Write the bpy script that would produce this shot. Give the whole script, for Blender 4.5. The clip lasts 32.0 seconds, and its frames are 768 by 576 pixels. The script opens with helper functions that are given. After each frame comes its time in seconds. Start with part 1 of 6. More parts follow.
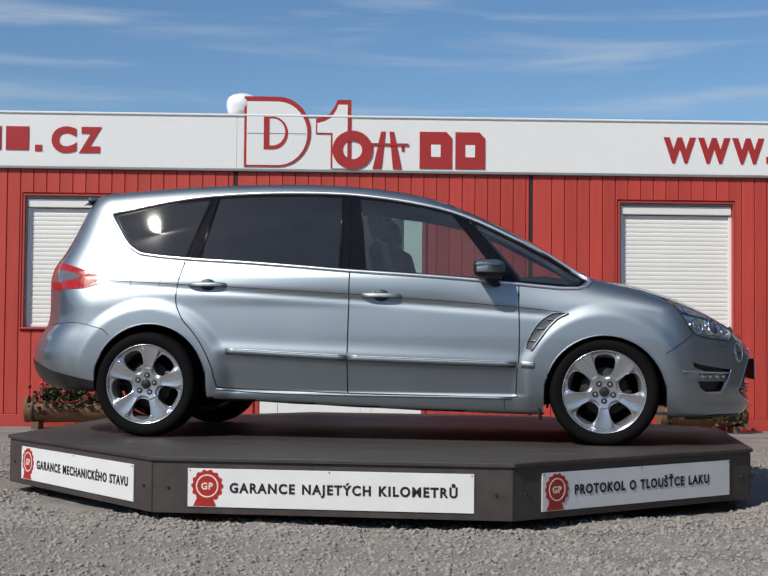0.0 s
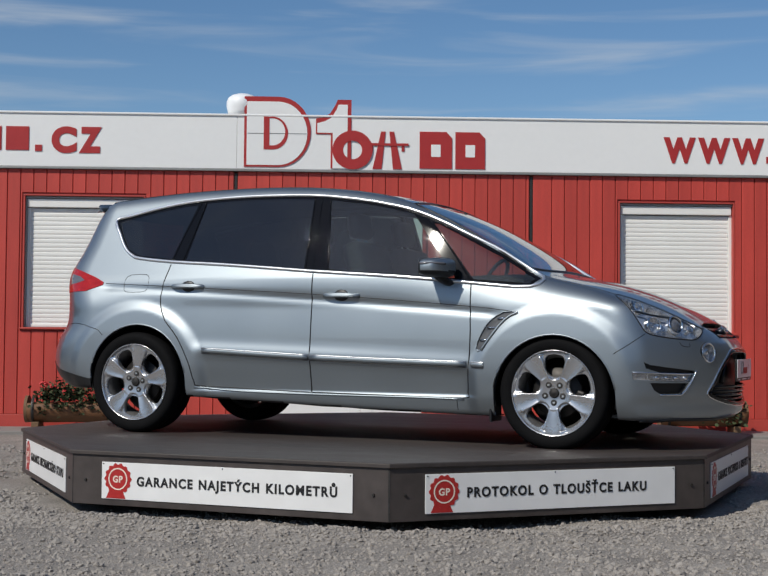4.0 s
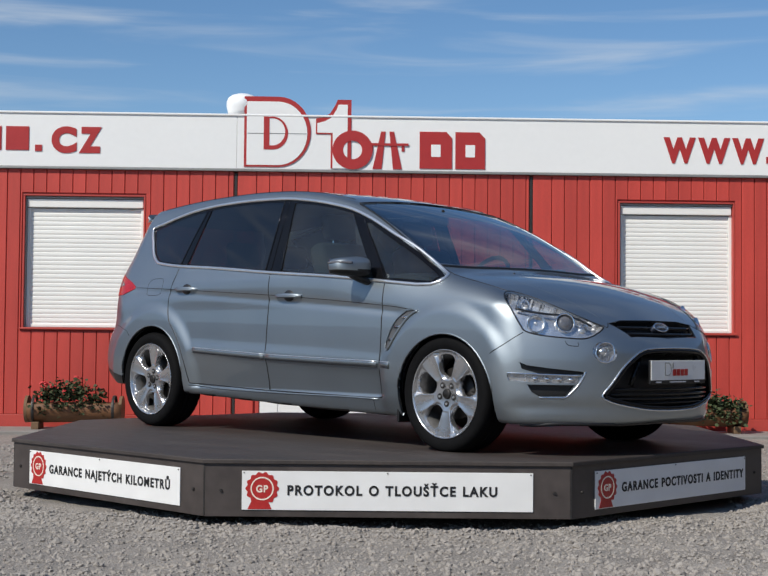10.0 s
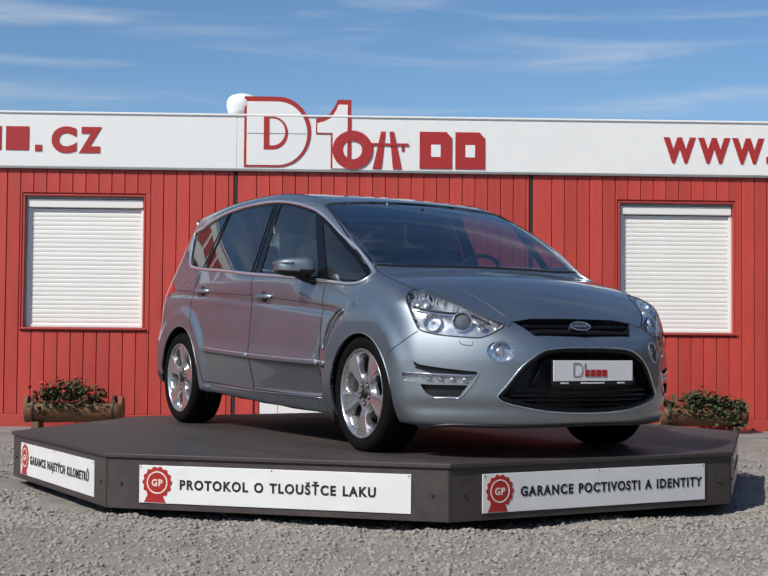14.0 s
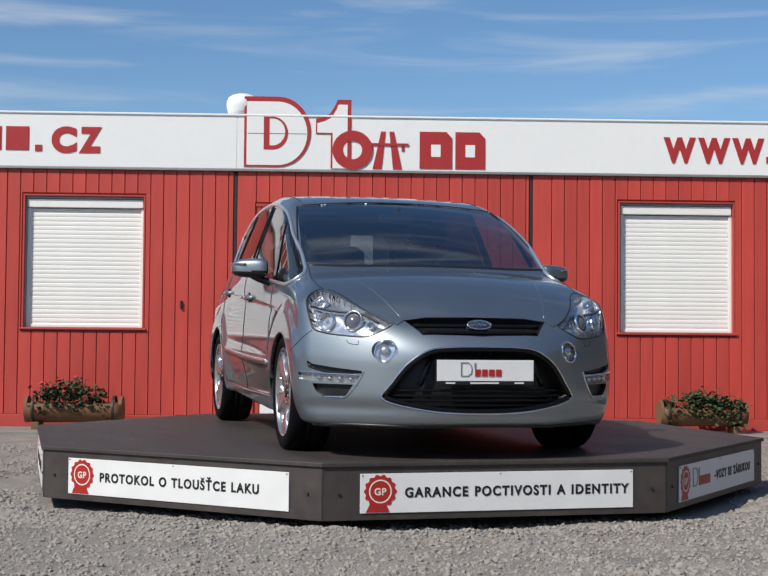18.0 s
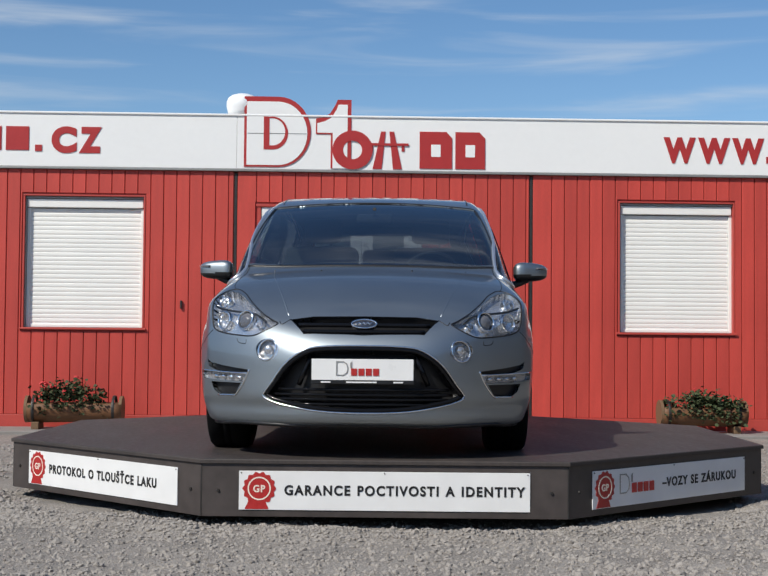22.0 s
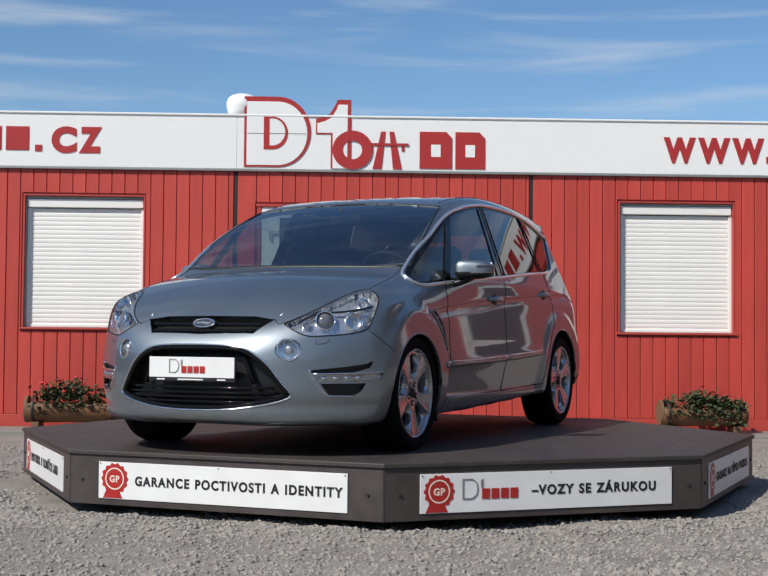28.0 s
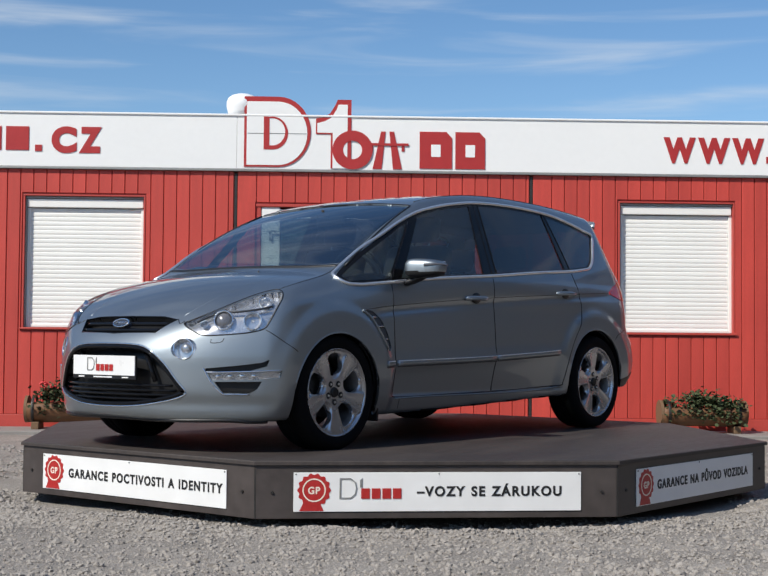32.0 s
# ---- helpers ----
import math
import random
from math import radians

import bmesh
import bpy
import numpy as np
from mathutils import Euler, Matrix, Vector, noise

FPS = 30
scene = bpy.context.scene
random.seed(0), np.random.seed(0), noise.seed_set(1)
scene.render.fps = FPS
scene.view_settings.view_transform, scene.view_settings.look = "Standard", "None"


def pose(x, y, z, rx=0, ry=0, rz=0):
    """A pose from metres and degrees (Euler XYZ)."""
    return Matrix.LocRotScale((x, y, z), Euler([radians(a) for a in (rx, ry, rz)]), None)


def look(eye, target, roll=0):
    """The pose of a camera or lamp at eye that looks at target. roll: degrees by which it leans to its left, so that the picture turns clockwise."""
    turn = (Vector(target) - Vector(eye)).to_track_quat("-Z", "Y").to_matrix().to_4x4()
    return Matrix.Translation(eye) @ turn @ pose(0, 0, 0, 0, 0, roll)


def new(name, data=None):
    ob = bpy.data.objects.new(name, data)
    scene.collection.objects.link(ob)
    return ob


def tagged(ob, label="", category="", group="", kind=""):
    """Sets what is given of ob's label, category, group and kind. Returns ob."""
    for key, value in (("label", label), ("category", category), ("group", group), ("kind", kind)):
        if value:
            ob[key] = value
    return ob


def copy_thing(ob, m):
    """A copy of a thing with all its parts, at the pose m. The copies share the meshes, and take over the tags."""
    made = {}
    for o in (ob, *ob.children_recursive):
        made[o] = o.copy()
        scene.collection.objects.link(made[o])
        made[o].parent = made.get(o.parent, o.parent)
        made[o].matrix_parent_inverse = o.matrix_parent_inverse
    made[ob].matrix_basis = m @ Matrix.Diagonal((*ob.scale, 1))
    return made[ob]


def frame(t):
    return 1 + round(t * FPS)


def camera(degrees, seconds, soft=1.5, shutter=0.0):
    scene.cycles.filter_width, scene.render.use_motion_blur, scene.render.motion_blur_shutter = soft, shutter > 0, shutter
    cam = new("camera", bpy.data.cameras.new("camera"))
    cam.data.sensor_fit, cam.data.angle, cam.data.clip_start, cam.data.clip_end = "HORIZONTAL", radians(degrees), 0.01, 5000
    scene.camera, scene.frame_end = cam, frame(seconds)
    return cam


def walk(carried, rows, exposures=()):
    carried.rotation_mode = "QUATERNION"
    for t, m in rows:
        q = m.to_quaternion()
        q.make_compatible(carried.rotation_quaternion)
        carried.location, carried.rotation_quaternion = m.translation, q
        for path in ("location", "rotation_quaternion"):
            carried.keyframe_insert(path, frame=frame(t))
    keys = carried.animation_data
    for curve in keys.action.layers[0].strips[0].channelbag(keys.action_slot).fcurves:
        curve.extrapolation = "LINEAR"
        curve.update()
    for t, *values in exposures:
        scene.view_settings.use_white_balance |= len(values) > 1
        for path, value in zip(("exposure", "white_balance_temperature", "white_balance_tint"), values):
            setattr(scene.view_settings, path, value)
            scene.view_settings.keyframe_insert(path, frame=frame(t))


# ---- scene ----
cam = camera(30.86, 32.0, soft=1.5)
EYE = Vector((0.0, -9.489, 0.969))
TILT, TURN, ROLL = 2.128, 0.193, 0.508
view = Matrix.Translation(EYE) @ pose(0, 0, 0, 90 + TILT, 0, TURN) @ pose(0, 0, 0, 0, 0, ROLL)
walk(cam, [(0.0, view), (32.0, view)], exposures=[(0, -0.03), (1, -0.12), (2, -0.21), (3.5, -0.23), (6, -0.12), (7, -0.06), (10, 0.06), (17, 0.10), (28, 0.12), (30, 0.17), (32, 0.22)])

# ---- light ----
SUN_AZ, SUN_EL = -133.0, 42.0


def make_world():
    world = bpy.data.worlds.new("sky")
    scene.world = world
    world.use_nodes = True
    nt = world.node_tree
    nt.nodes.clear()
    out = nt.nodes.new("ShaderNodeOutputWorld")
    bg = nt.nodes.new("ShaderNodeBackground")
    sky = nt.nodes.new("ShaderNodeTexSky")
    sky.sky_type = "NISHITA"
    sky.sun_disc = False
    sky.sun_elevation = radians(SUN_EL)
    sky.sun_rotation = radians(90 - SUN_AZ)
    sky.altitude = 300
    sky.air_density, sky.dust_density, sky.ozone_density = 0.9, 0.35, 2.4
    # thin cirrus streaks, drawn out along the horizon
    tc = nt.nodes.new("ShaderNodeTexCoord")
    mp = nt.nodes.new("ShaderNodeMapping")
    mp.inputs["Rotation"].default_value = (0.0, radians(4), 0.0)
    mp.inputs["Scale"].default_value = (2.6, 2.6, 26.0)
    mp.inputs["Location"].default_value = (0.35, 0.0, 1.1)
    nz = nt.nodes.new("ShaderNodeTexNoise")
    nz.inputs["Scale"].default_value = 1.6
    nz.inputs["Detail"].default_value = 5.0
    nz.inputs["Roughness"].default_value = 0.5
    nz.inputs["Distortion"].default_value = 0.5
    ramp = nt.nodes.new("ShaderNodeMapRange")
    ramp.inputs["From Min"].default_value = 0.47
    ramp.inputs["From Max"].default_value = 0.78
    ramp.inputs["To Max"].default_value = 0.55
    ramp.interpolation_type = "SMOOTHSTEP"
    mix = nt.nodes.new("ShaderNodeMix")
    mix.data_type = "RGBA"
    mix.inputs["B"].default_value = (6.6, 7.1, 7.6, 1)
    nt.links.new(tc.outputs["Generated"], mp.inputs["Vector"])
    nt.links.new(mp.outputs["Vector"], nz.inputs["Vector"])
    nt.links.new(nz.outputs["Fac"], ramp.inputs["Value"])
    # the streaks thin out towards the zenith
    sep = nt.nodes.new("ShaderNodeSeparateXYZ")
    fade = nt.nodes.new("ShaderNodeMapRange")
    for key, value in (("From Min", 0.22), ("From Max", 0.6), ("To Min", 1.0), ("To Max", 0.12)):
        fade.inputs[key].default_value = value
    mul = nt.nodes.new("ShaderNodeMath")
    mul.operation = "MULTIPLY"
    nt.links.new(tc.outputs["Generated"], sep.inputs["Vector"])
    nt.links.new(sep.outputs["Z"], fade.inputs["Value"])
    nt.links.new(ramp.outputs["Result"], mul.inputs[0])
    nt.links.new(fade.outputs["Result"], mul.inputs[1])
    # higher up they open into broad soft veils
    mp2 = nt.nodes.new("ShaderNodeMapping")
    mp2.inputs["Rotation"].default_value = (0.0, 0.0, radians(24))
    mp2.inputs["Scale"].default_value = (1.5, 5.2, 1.6)
    nz2 = nt.nodes.new("ShaderNodeTexNoise")
    for key, value in (("Scale", 1.5), ("Detail", 5.0), ("Roughness", 0.52), ("Distortion", 0.7)):
        nz2.inputs[key].default_value = value
    veil = nt.nodes.new("ShaderNodeMapRange")
    veil.interpolation_type = "SMOOTHSTEP"
    for key, value in (("From Min", 0.46), ("From Max", 0.74), ("To Max", 0.34)):
        veil.inputs[key].default_value = value
    rise = nt.nodes.new("ShaderNodeMapRange")
    for key, value in (("From Min", 0.30), ("From Max", 0.55)):
        rise.inputs[key].default_value = value
    high = nt.nodes.new("ShaderNodeMath")
    high.operation = "MULTIPLY"
    both_veils = nt.nodes.new("ShaderNodeMath")
    both_veils.operation = "MAXIMUM"
    nt.links.new(tc.outputs["Generated"], mp2.inputs["Vector"])
    nt.links.new(mp2.outputs["Vector"], nz2.inputs["Vector"])
    nt.links.new(nz2.outputs["Fac"], veil.inputs["Value"])
    nt.links.new(sep.outputs["Z"], rise.inputs["Value"])
    nt.links.new(veil.outputs["Result"], high.inputs[0])
    nt.links.new(rise.outputs["Result"], high.inputs[1])
    nt.links.new(mul.outputs["Value"], both_veils.inputs[0])
    nt.links.new(high.outputs["Value"], both_veils.inputs[1])
    nt.links.new(both_veils.outputs["Value"], mix.inputs["Factor"])
    deep = nt.nodes.new("ShaderNodeHueSaturation")
    deep.inputs["Saturation"].default_value, deep.inputs["Value"].default_value = 1.17, 1.10
    nt.links.new(sky.outputs["Color"], deep.inputs["Color"])
    nt.links.new(deep.outputs["Color"], mix.inputs["A"])
    nt.links.new(mix.outputs["Result"], bg.inputs["Color"])
    bg.inputs["Strength"].default_value = 0.092
    nt.links.new(bg.outputs["Background"], out.inputs["Surface"])


make_world()
sun = new("sun", bpy.data.lights.new("sun", "SUN"))
sun.data.energy, sun.data.angle, sun.data.color = 3.7, radians(0.53), (1.0, 0.955, 0.86)
sun_from = Vector((math.cos(radians(SUN_EL)) * math.cos(radians(SUN_AZ)), math.cos(radians(SUN_EL)) * math.sin(radians(SUN_AZ)), math.sin(radians(SUN_EL))))
sun.matrix_world = look(sun_from * 40, (0, 0, 0))
# ---- materials ----
def material(name, base, rough=0.5, metal=0.0, vary=0.12, scale=6.0, bump=0.0, bump_scale=60.0, coat=0.0, spec=0.5, second=None,
             stretch=(1, 1, 1), per_object=0.0, detail_mix=0.5, rough_vary=0.08):
    """A Principled surface whose colour, gloss and fine relief vary at two scales, in object space."""
    m = bpy.data.materials.new(name)
    m.use_nodes = True
    nt = m.node_tree
    b = nt.nodes["Principled BSDF"]
    tc = nt.nodes.new("ShaderNodeTexCoord")
    mp = nt.nodes.new("ShaderNodeMapping")
    mp.inputs["Scale"].default_value = stretch
    nt.links.new(tc.outputs["Object"], mp.inputs["Vector"])
    n1 = nt.nodes.new("ShaderNodeTexNoise")
    n1.inputs["Scale"].default_value, n1.inputs["Detail"].default_value = scale, 4
    n2 = nt.nodes.new("ShaderNodeTexNoise")
    n2.inputs["Scale"].default_value, n2.inputs["Detail"].default_value = bump_scale, 5
    for n in (n1, n2):
        nt.links.new(mp.outputs["Vector"], n.inputs["Vector"])
    mean = nt.nodes.new("ShaderNodeMix")
    mean.inputs["Factor"].default_value = detail_mix
    nt.links.new(n1.outputs["Fac"], mean.inputs["A"])
    nt.links.new(n2.outputs["Fac"], mean.inputs["B"])
    fac = nt.nodes.new("ShaderNodeMapRange")
    fac.inputs["From Min"].default_value, fac.inputs["From Max"].default_value = 0.3, 0.7
    nt.links.new(mean.outputs["Result"], fac.inputs["Value"])
    col = nt.nodes.new("ShaderNodeMix")
    col.data_type = "RGBA"
    lo = second if second else tuple(c * (1 - vary) for c in base)
    hi = tuple(min(1, c * (1 + vary)) for c in base)
    col.inputs["A"].default_value, col.inputs["B"].default_value = (*lo, 1), (*hi, 1)
    nt.links.new(fac.outputs["Result"], col.inputs["Factor"])
    last = col.outputs["Result"]
    if per_object:
        oi = nt.nodes.new("ShaderNodeObjectInfo")
        mr = nt.nodes.new("ShaderNodeMapRange")
        mr.inputs["To Min"].default_value, mr.inputs["To Max"].default_value = 1 - per_object, 1 + per_object
        nt.links.new(oi.outputs["Random"], mr.inputs["Value"])
        hs = nt.nodes.new("ShaderNodeHueSaturation")
        nt.links.new(mr.outputs["Result"], hs.inputs["Value"])
        nt.links.new(last, hs.inputs["Color"])
        last = hs.outputs["Color"]
    nt.links.new(last, b.inputs["Base Color"])
    rr = nt.nodes.new("ShaderNodeMapRange")
    rr.inputs["To Min"].default_value, rr.inputs["To Max"].default_value = max(0.02, rough - rough_vary), min(1, rough + rough_vary)
    nt.links.new(fac.outputs["Result"], rr.inputs["Value"])
    nt.links.new(rr.outputs["Result"], b.inputs["Roughness"])
    b.inputs["Metallic"].default_value = metal
    b.inputs["Specular IOR Level"].default_value = spec
    if coat:
        b.inputs["Coat Weight"].default_value, b.inputs["Coat Roughness"].default_value = coat, 0.03
    if bump:
        bp = nt.nodes.new("ShaderNodeBump")
        bp.inputs["Strength"].default_value, bp.inputs["Distance"].default_value = 0.6, bump
        nt.links.new(n2.outputs["Fac"], bp.inputs["Height"])
        nt.links.new(bp.outputs["Normal"], b.inputs["Normal"])
    return m


def glass_material(name, tint, gloss_rough=0.0, extra=0.0, slant=0.92, streak=0.0, dust=0.0, power=4.2):
    """Thin tinted sheet glass: what lies behind shows through the tint, and the face mirrors by Fresnel."""
    m = bpy.data.materials.new(name)
    m.use_nodes = True
    nt = m.node_tree
    nt.nodes.remove(nt.nodes["Principled BSDF"])
    out = nt.nodes["Material Output"]
    tr = nt.nodes.new("ShaderNodeBsdfTransparent")
    tr.inputs["Color"].default_value = (*tint, 1)
    gl = nt.nodes.new("ShaderNodeBsdfGlossy")
    gl.inputs["Roughness"].default_value = gloss_rough
    gl.inputs["Anisotropy"].default_value = streak
    # both faces of the sheet together mirror about 8 % head on and far more at a slant, alike from either side
    fr = nt.nodes.new("ShaderNodeLayerWeight")
    fr.inputs["Blend"].default_value = 0.5
    pw = nt.nodes.new("ShaderNodeMath")
    pw.operation = "POWER"
    pw.inputs[1].default_value = power
    nt.links.new(fr.outputs["Facing"], pw.inputs[0])
    ad = nt.nodes.new("ShaderNodeMath")
    ad.operation, ad.use_clamp = "MULTIPLY_ADD", True
    ad.inputs[1].default_value, ad.inputs[2].default_value = slant, 0.07 + extra
    nt.links.new(pw.outputs["Value"], ad.inputs[0])
    mx = nt.nodes.new("ShaderNodeMixShader")
    nt.links.new(ad.outputs["Value"], mx.inputs["Fac"])
    nt.links.new(tr.outputs["BSDF"], mx.inputs[1])
    nt.links.new(gl.outputs["BSDF"], mx.inputs[2])
    last = mx.outputs["Shader"]
    if dust:
        # a thin film of road dust that the light catches
        film = nt.nodes.new("ShaderNodeBsdfDiffuse")
        film.inputs["Color"].default_value = (0.55, 0.54, 0.52, 1)
        tc = nt.nodes.new("ShaderNodeTexCoord")
        nz = nt.nodes.new("ShaderNodeTexNoise")
        nz.inputs["Scale"].default_value, nz.inputs["Detail"].default_value = 3.5, 5
        mr = nt.nodes.new("ShaderNodeMapRange")
        for key, value in (("From Min", 0.3), ("From Max", 0.7), ("To Min", 0.6 * dust), ("To Max", 1.4 * dust)):
            mr.inputs[key].default_value = value
        over = nt.nodes.new("ShaderNodeMixShader")
        nt.links.new(tc.outputs["Object"], nz.inputs["Vector"])
        nt.links.new(nz.outputs["Fac"], mr.inputs["Value"])
        nt.links.new(mr.outputs["Result"], over.inputs["Fac"])
        nt.links.new(last, over.inputs[1])
        nt.links.new(film.outputs["BSDF"], over.inputs[2])
        last = over.outputs["Shader"]
    nt.links.new(last, out.inputs["Surface"])
    return m


def car_paint(name):
    """Silver-blue metallic base coat with flakes under clear lacquer."""
    m = material(name, (0.330, 0.370, 0.398), rough=0.49, metal=1.0, vary=0.03, scale=3.0, bump_scale=900.0, coat=1.0, detail_mix=0.5, rough_vary=0.03)
    m.node_tree.nodes["Principled BSDF"].inputs["Coat IOR"].default_value = 1.50
    m.node_tree.nodes["Principled BSDF"].inputs["Specular Tint"].default_value = (0.42, 0.46, 0.52, 1)
    return m


PAINT = car_paint("silver_blue_paint")
BLACK = material("black_plastic", (0.012, 0.012, 0.013), rough=0.42, vary=0.25, bump=0.0004, bump_scale=500)
GLOSSBLACK = material("gloss_black", (0.006, 0.006, 0.007), rough=0.04, spec=0.25, vary=0.1, rough_vary=0.01, scale=2, bump_scale=6)
RUBBER = material("tyre_rubber", (0.0065, 0.0065, 0.007), rough=0.75, spec=0.08, vary=0.35, scale=14, bump=0.0008, bump_scale=140)
ALLOY = material("silver_alloy", (0.54, 0.54, 0.55), rough=0.27, metal=0.85, vary=0.03, scale=3, bump_scale=8, rough_vary=0.03)
SATIN = material("satin_chrome", (0.90, 0.90, 0.90), rough=0.30, metal=0.9, vary=0.02, scale=3, bump_scale=6, rough_vary=0.02)
# dark grey that paints the shade inside the rim behind the spokes
BARREL_SHADE = material("shaded_barrel", (0.16, 0.155, 0.15), rough=0.5, metal=0.6, vary=0.3, scale=12)
DARKMETAL = material("brake_iron", (0.045, 0.042, 0.040), rough=0.5, metal=0.8, vary=0.25, scale=40)
CHROME = material("chrome", (0.86, 0.87, 0.88), rough=0.10, metal=1.0, vary=0.03)
GLASS_CLEAR = glass_material("windscreen_glass", (0.56, 0.63, 0.65), extra=0.14, dust=0.006, power=3.0)
GLASS_TINT = glass_material("front_window_glass", (0.60, 0.72, 0.68), gloss_rough=0.014, streak=0.45, extra=0.03, dust=0.025)
GLASS_DARK = glass_material("privacy_glass", (0.05, 0.052, 0.055), gloss_rough=0.014, streak=0.45, extra=0.03, dust=0.011)
GLASS_REAR = glass_material("rear_window_glass", (0.22, 0.23, 0.235), extra=0.02)
LENS = glass_material("lamp_lens", (0.94, 0.95, 0.96), extra=-0.03, slant=0.6)
REFLECTOR = material("lamp_reflector", (0.66, 0.66, 0.67), rough=0.22, metal=0.75, vary=0.15, scale=30, bump=0.0018, bump_scale=22)
RED_LENS = material("red_lens", (0.40, 0.010, 0.006), rough=0.2, vary=0.2, scale=30, coat=0.4)
SMOKE_LENS = material("smoked_lens", (0.13, 0.13, 0.14), rough=0.12, vary=0.1, scale=30, coat=0.8)
TRIM = material("dark_interior", (0.018, 0.018, 0.020), rough=0.7, vary=0.25, bump=0.0006, bump_scale=220)
SEAT = material("seat_cloth", (0.026, 0.026, 0.029), rough=0.9, vary=0.3, bump=0.001, bump_scale=300)
RED = material("red_painted_board", (0.52, 0.058, 0.042), rough=0.55, vary=0.17, scale=2.5, bump=0.0012, bump_scale=45, stretch=(5, 5, 0.6), per_object=0.09)
REDTRIM = material("red_painted_trim", (0.47, 0.06, 0.045), rough=0.5, vary=0.10, scale=3.0, bump=0.001, bump_scale=60)
WHITE = material("white_fascia_panel", (0.87, 0.865, 0.845), rough=0.38, vary=0.018, scale=0.9, bump_scale=18)
WHITEPVC = material("white_shutter_slat", (0.87, 0.855, 0.81), rough=0.42, vary=0.03, scale=4, per_object=0.03)
GREYMETAL = material("grey_sheet_metal", (0.30, 0.30, 0.29), rough=0.5, metal=0.4, vary=0.12, scale=5)
LETTER = material("red_letter_film", (0.42, 0.030, 0.028), rough=0.42, vary=0.10, scale=9)
DECKTOP = material("brown_deck_sheet", (0.047, 0.038, 0.034), rough=0.62, vary=0.45, scale=1.5, bump=0.0016, bump_scale=19, stretch=(0.6, 2.6, 1), second=(0.026, 0.021, 0.020), rough_vary=0.14)
SKIRT = material("brown_skirt_sheet", (0.060, 0.049, 0.045), rough=0.48, vary=0.34, scale=3.4, bump=0.0010, bump_scale=14)
SIGNWHITE = material("sign_white", (0.80, 0.80, 0.79), rough=0.35, vary=0.04, scale=5, bump=0.0012, bump_scale=5)
INK = material("black_ink", (0.014, 0.014, 0.015), rough=0.5, vary=0.2)
SEALRED = material("seal_red", (0.42, 0.024, 0.022), rough=0.4, vary=0.12, scale=30)
CREAM = material("seal_cream", (0.80, 0.72, 0.62), rough=0.45, vary=0.06)
GRAVEL = material("gravel_bed", (0.325, 0.295, 0.263), rough=0.95, vary=0.32, scale=3.0, bump=0.018, bump_scale=95, detail_mix=0.66, second=(0.125, 0.112, 0.100))
VENTGREY = material("dark_grey_plastic", (0.085, 0.087, 0.092), rough=0.4, vary=0.2, scale=20)
STONE = material("gravel_stone", (0.325, 0.295, 0.265), rough=0.92, vary=0.28, scale=40, bump=0.002, bump_scale=160)
CONCRETE = material("concrete_kerb", (0.25, 0.232, 0.215), rough=0.9, vary=0.15, scale=4, bump=0.002, bump_scale=60)
LOG = material("brown_log", (0.165, 0.075, 0.032), rough=0.6, vary=0.30, scale=5, bump=0.003, bump_scale=30, stretch=(0.5, 4, 4))
LOGEND = material("brown_log_end", (0.17, 0.10, 0.052), rough=0.75, vary=0.22, scale=14, bump=0.002, bump_scale=60)
LEAF = material("geranium_leaf", (0.052, 0.070, 0.026), rough=0.75, vary=0.45, scale=30, per_object=0.2)
STEM = material("plant_stem", (0.10, 0.13, 0.045), rough=0.7, vary=0.2)
PETAL = material("red_petal", (0.62, 0.03, 0.035), rough=0.5, vary=0.25, scale=40)
IRON = material("dark_iron", (0.05, 0.047, 0.045), rough=0.55, metal=0.6, vary=0.3, scale=30)
PLASTERW = material("white_plaster_globe", (0.86, 0.87, 0.88), rough=0.45, vary=0.03)
OFFICE = material("office_inside", (0.10, 0.095, 0.09), rough=0.9, vary=0.2)
# ---- building helpers ----
def link_mesh(name, me, mat, parent=None, label="", smooth=False):
    if mat:
        me.materials.append(mat)
    if smooth:
        me.polygons.foreach_set("use_smooth", [True] * len(me.polygons))
    ob = new(name, me)
    ob.parent = parent
    if label:
        tagged(ob, label)
    return ob


def part(name, bm, mat, parent=None, label="", smooth=False):
    """Links a bmesh as one mesh object under a thing or a part."""
    bmesh.ops.recalc_face_normals(bm, faces=bm.faces[:])
    me = bpy.data.meshes.new(name)
    bm.to_mesh(me)
    bm.free()
    return link_mesh(name, me, mat, parent, label, smooth)


def raw(name, verts, faces, mat, parent=None, label="", smooth=False):
    me = bpy.data.meshes.new(name)
    me.from_pydata([tuple(v) for v in verts], [], faces)
    me.update()
    return link_mesh(name, me, mat, parent, label, smooth)


def empty(name, m=None, parent=None):
    ob = new(name)
    ob.empty_display_size = 0.1
    if m is not None:
        ob.matrix_world = m
    ob.parent = parent
    return ob


def box(size, at=(0, 0, 0), bevel=0.0, bm=None, seg=2, m=None):
    """A box with rounded edges, centred at `at`, into a bmesh."""
    bm = bm or bmesh.new()
    mat = (m or Matrix.Identity(4)) @ Matrix.Translation(at) @ Matrix.Diagonal((*size, 1))
    r = bmesh.ops.create_cube(bm, size=1.0, matrix=mat)
    if bevel:
        edges = list({e for v in r["verts"] for e in v.link_edges})
        bmesh.ops.bevel(bm, geom=edges, offset=bevel, segments=seg, profile=0.5, affect="EDGES")
    return bm


